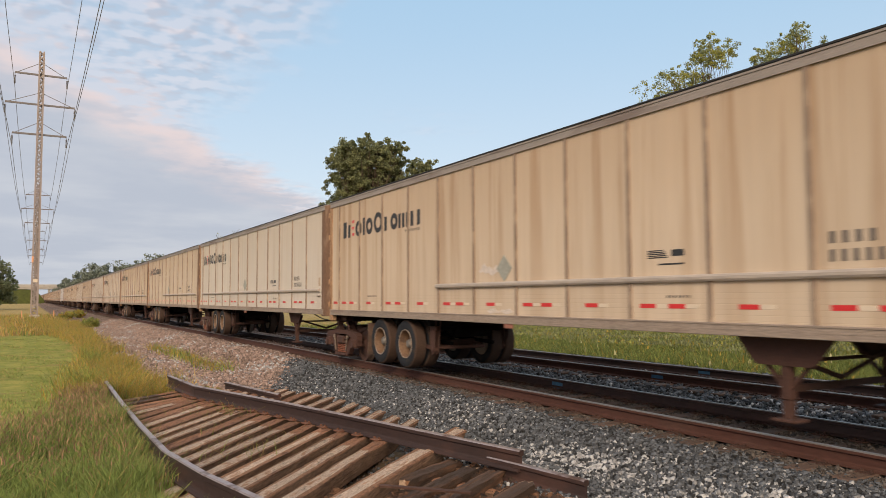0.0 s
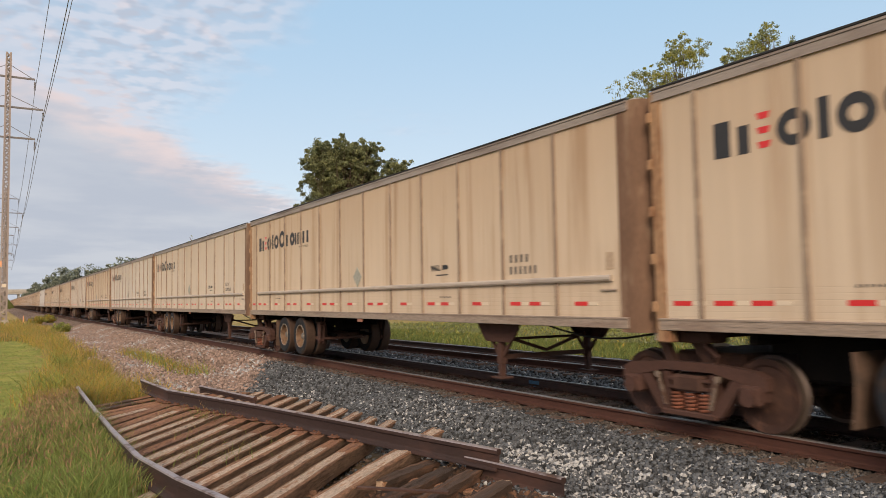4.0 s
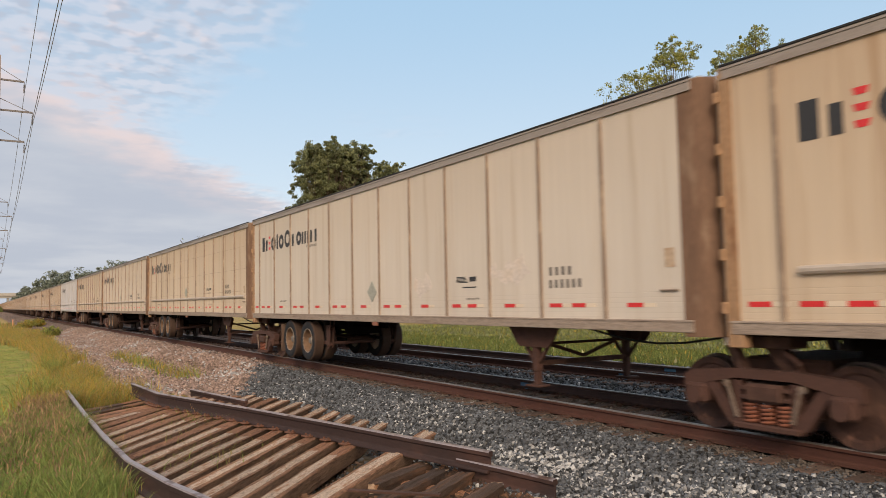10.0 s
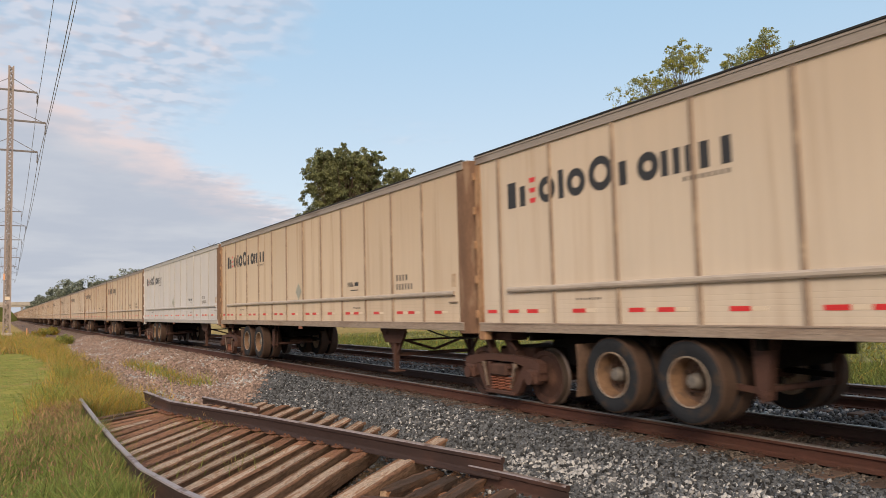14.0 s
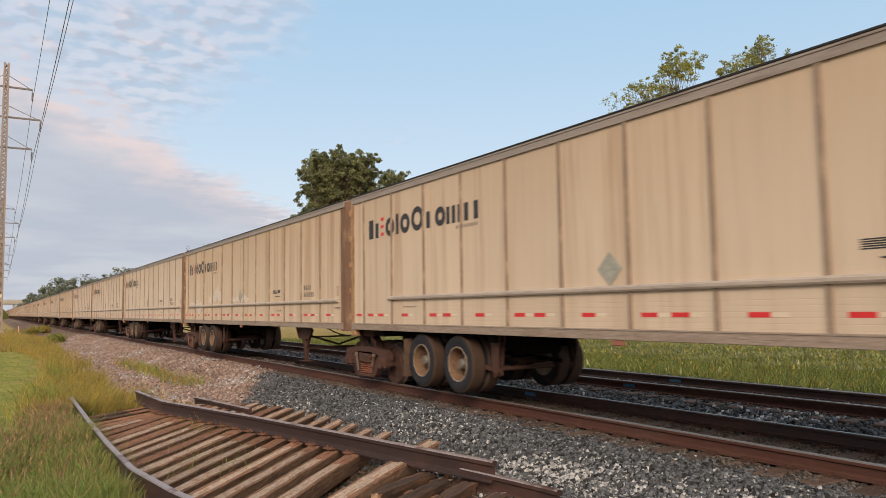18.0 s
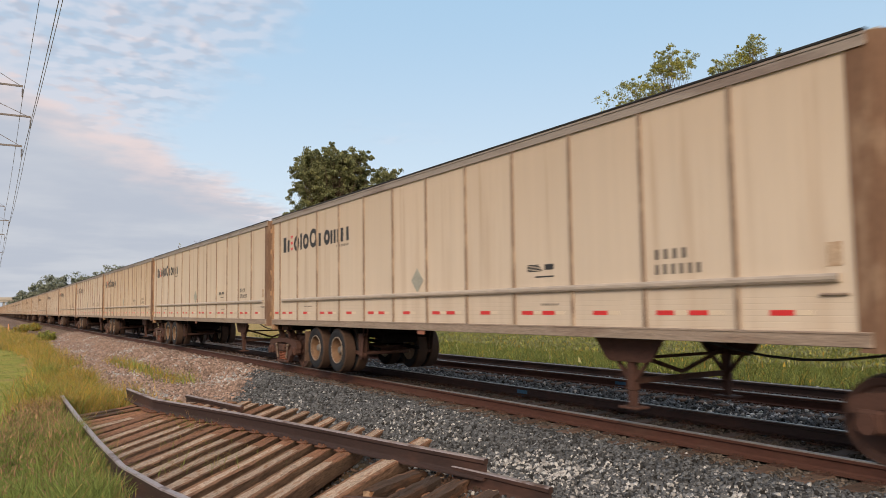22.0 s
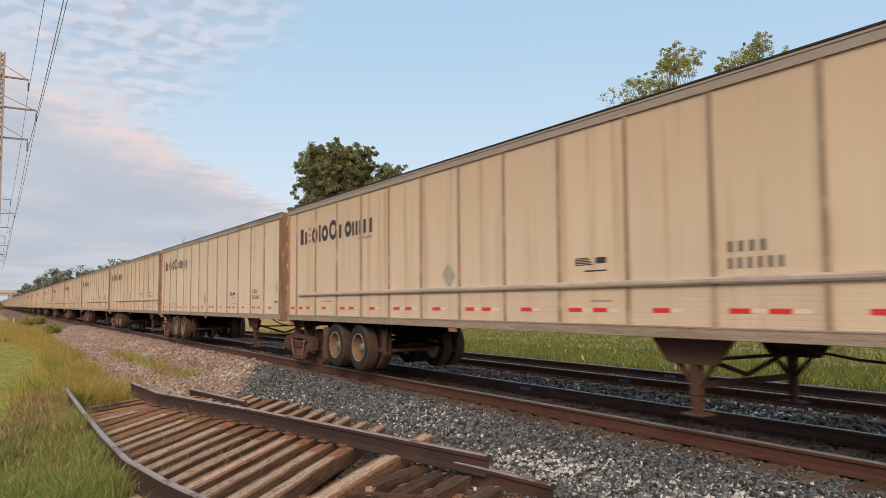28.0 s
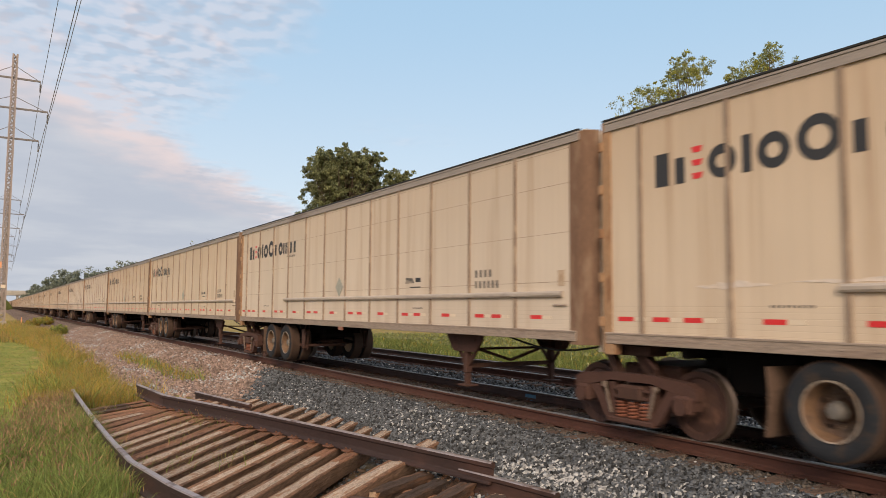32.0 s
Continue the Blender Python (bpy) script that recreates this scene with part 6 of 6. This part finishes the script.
# ---- power line ----
MASTS = [-17, 98, 213, 328, 443]
ARMS = [(28.5, 2.7), (24.95, 3.6), (21.4, 2.8)]


def mast_x(y):
    return 0.60 + 0.0072 * (y - 98)



def build_mast(y):
    mast = thing("power_mast", "tall narrow lattice steel power mast with three crossarms", "power mast", "power line", at=on_ground(mast_x(y), y))
    top, base = 31.3, 0.0
    bm = bmesh.new()
    steps = 56

    def half(z):
        return 0.33 - 0.11 * z / top
    for a, b in ((-1, -1), (1, -1), (1, 1), (-1, 1)):
        beam(bm, (a * half(0), b * half(0), base - 0.2), (a * half(top), b * half(top), top), 0.17, 0.17, (0, 1, 0.01))
    for k in range(steps):
        z0, z1 = top * k / steps, top * (k + 1) / steps
        w0, w1 = half(z0), half(z1)
        flip = 1 if k % 2 else -1
        for face in range(4):
            c, s = math.cos(face * math.pi / 2), math.sin(face * math.pi / 2)

            def at(u, v, z):
                return (u * c - v * s, u * s + v * c, z)
            beam(bm, at(flip * w0, -w0, z0), at(-flip * w1, -w1, z1), 0.12, 0.12, (0.1, 0.2, 1))
    part("lattice", bm, MAST, mast)
    bm = box(bmesh.new(), -0.55, 0.55, -0.55, 0.55, -0.3, 0.35, 0.05)
    part("footing", bm, CONCRETE, mast)
    for z, r in ARMS:
        bm = bmesh.new()
        beam(bm, (-r, 0, z), (r, 0, z), 0.16, 0.20)
        for s in (-1, 1):
            beam(bm, (s * r * 0.92, 0, z + 0.05), (s * 0.25, 0, z + 1.35), 0.06, 0.06)
        part("crossarm", bm, ARM, mast)
        for s in (-1, 1):
            bm = bmesh.new()
            bar(bm, (s * r, 0, z), (s * r, 0, z - 1.45), 0.03, 6)
            for k in range(9):
                bar(bm, (s * r, 0, z - 0.35 - 0.11 * k), (s * r, 0, z - 0.39 - 0.11 * k), 0.11, 8)
            part("insulator", bm, ARM, mast)
    if y == 98:
        part("sign", box(bmesh.new(), -0.2, 0.25, -0.45, -0.43, 4.1, 4.5), WHITE_TAPE, mast)
        part("upper_sign", box(bmesh.new(), -0.42, -0.22, -0.45, -0.43, 6.4, 7.1), MARKER, mast)
    return mast


def build_power_line():
    for y in MASTS:
        build_mast(y)
    foot = float(ground_height(0.7, 98.0))
    for z, r in ARMS:
        for s in (-1, 1):
            for a, b in zip(MASTS, MASTS[1:]):
                bm = bmesh.new()
                pts = [(mast_x(a + (b - a) * k / 16) + s * r, a + (b - a) * k / 16, foot + z - 1.45 - 1.3 * 4 * (k / 16) * (1 - k / 16)) for k in range(17)]
                tube(bm, pts, [0.022 + 0.00007 * max(p[1], 0) for p in pts], 5)
                tagged(solid("power_wire", bm, WIRE, "sagging overhead power wire between masts", "wire", "power line wires"))


build_power_line()


def build_bridge():
    bridge = thing("road_bridge", "pale concrete road overpass across the tracks in the distance", "bridge", at=(0, 430, 0))
    part("deck", box(bmesh.new(), -60, 34, -6, 6, 6.6, 8.0, 0.05), CONCRETE, bridge)
    part("parapet", box(bmesh.new(), -60, 34, -6.3, -6.0, 7.4, 9.0, 0.03), CONCRETE, bridge)
    for x in (9.2, 22.5, 33):
        bm = box(bmesh.new(), x - 0.5, x + 0.5, -5, 5, -0.8, 6.6, 0.05)
        part("pier", bm, CONCRETE, bridge)
    bm = bmesh.new()
    profile = [(-60, 7.6), (3.0, 6.4), (8.5, -0.8), (-60, -0.8)]
    a, b = [bm.verts.new((u, -5.8, v)) for u, v in profile], [bm.verts.new((u, 5.8, v)) for u, v in profile]
    bm.faces.new(a)
    bm.faces.new(b)
    for k in range(4):
        bm.faces.new((a[k], a[(k + 1) % 4], b[(k + 1) % 4], b[k]))
    bmesh.ops.recalc_face_normals(bm, faces=bm.faces)
    part("embankment", bm, GRASS_FIELD, bridge)


build_bridge()


def markers():
    for x, y, m, words in ((2.4, 90, MARKER, "thin orange utility marker post"), (-0.6, 90, MARKER, "thin faded marker post in the rough grass")):
        bm = box(bmesh.new(), -0.05, 0.05, -0.03, 0.03, -0.1, 0.95, 0.01)
        solid("marker_post", bm, m, words, "marker post", "marker posts", at=on_ground(x, y))


markers()


def motions():
    """The train rolls past at an even speed; its wheels turn."""
    for k, tr in trailers:
        walk(tr, [(0, pose(TRACK_A, rear_end(k), 0)), (32, pose(TRACK_A, rear_end(k) - SPEED * 32, 0))])
    for k, bogie in bogies:
        y = rear_end(k) - BOGIE_BACK
        walk(bogie, [(0, pose(TRACK_A, y, 0)), (32, pose(TRACK_A, y - SPEED * 32, 0))])
    # every axle turns alike, so the axles at one end of the bogies share one set of keys
    step = math.degrees(SPEED / WHEEL_R / FPS)
    ends = {}
    for k, bogie in bogies:
        for ws in [c for c in bogie.children if c.name.startswith("wheelset")]:
            y = WHEELBASE / 2 if ws.location.y > 0 else -WHEELBASE / 2
            if y not in ends:
                walk(ws, [(f / FPS, pose(0, y, WHEEL_R, step * f)) for f in range(32 * FPS + 1)])
                ends[y] = ws.animation_data
            else:
                ws.rotation_mode = "QUATERNION"
                keys = ws.animation_data_create()
                keys.action = ends[y].action
                keys.action_slot = ends[y].action_slot


motions()
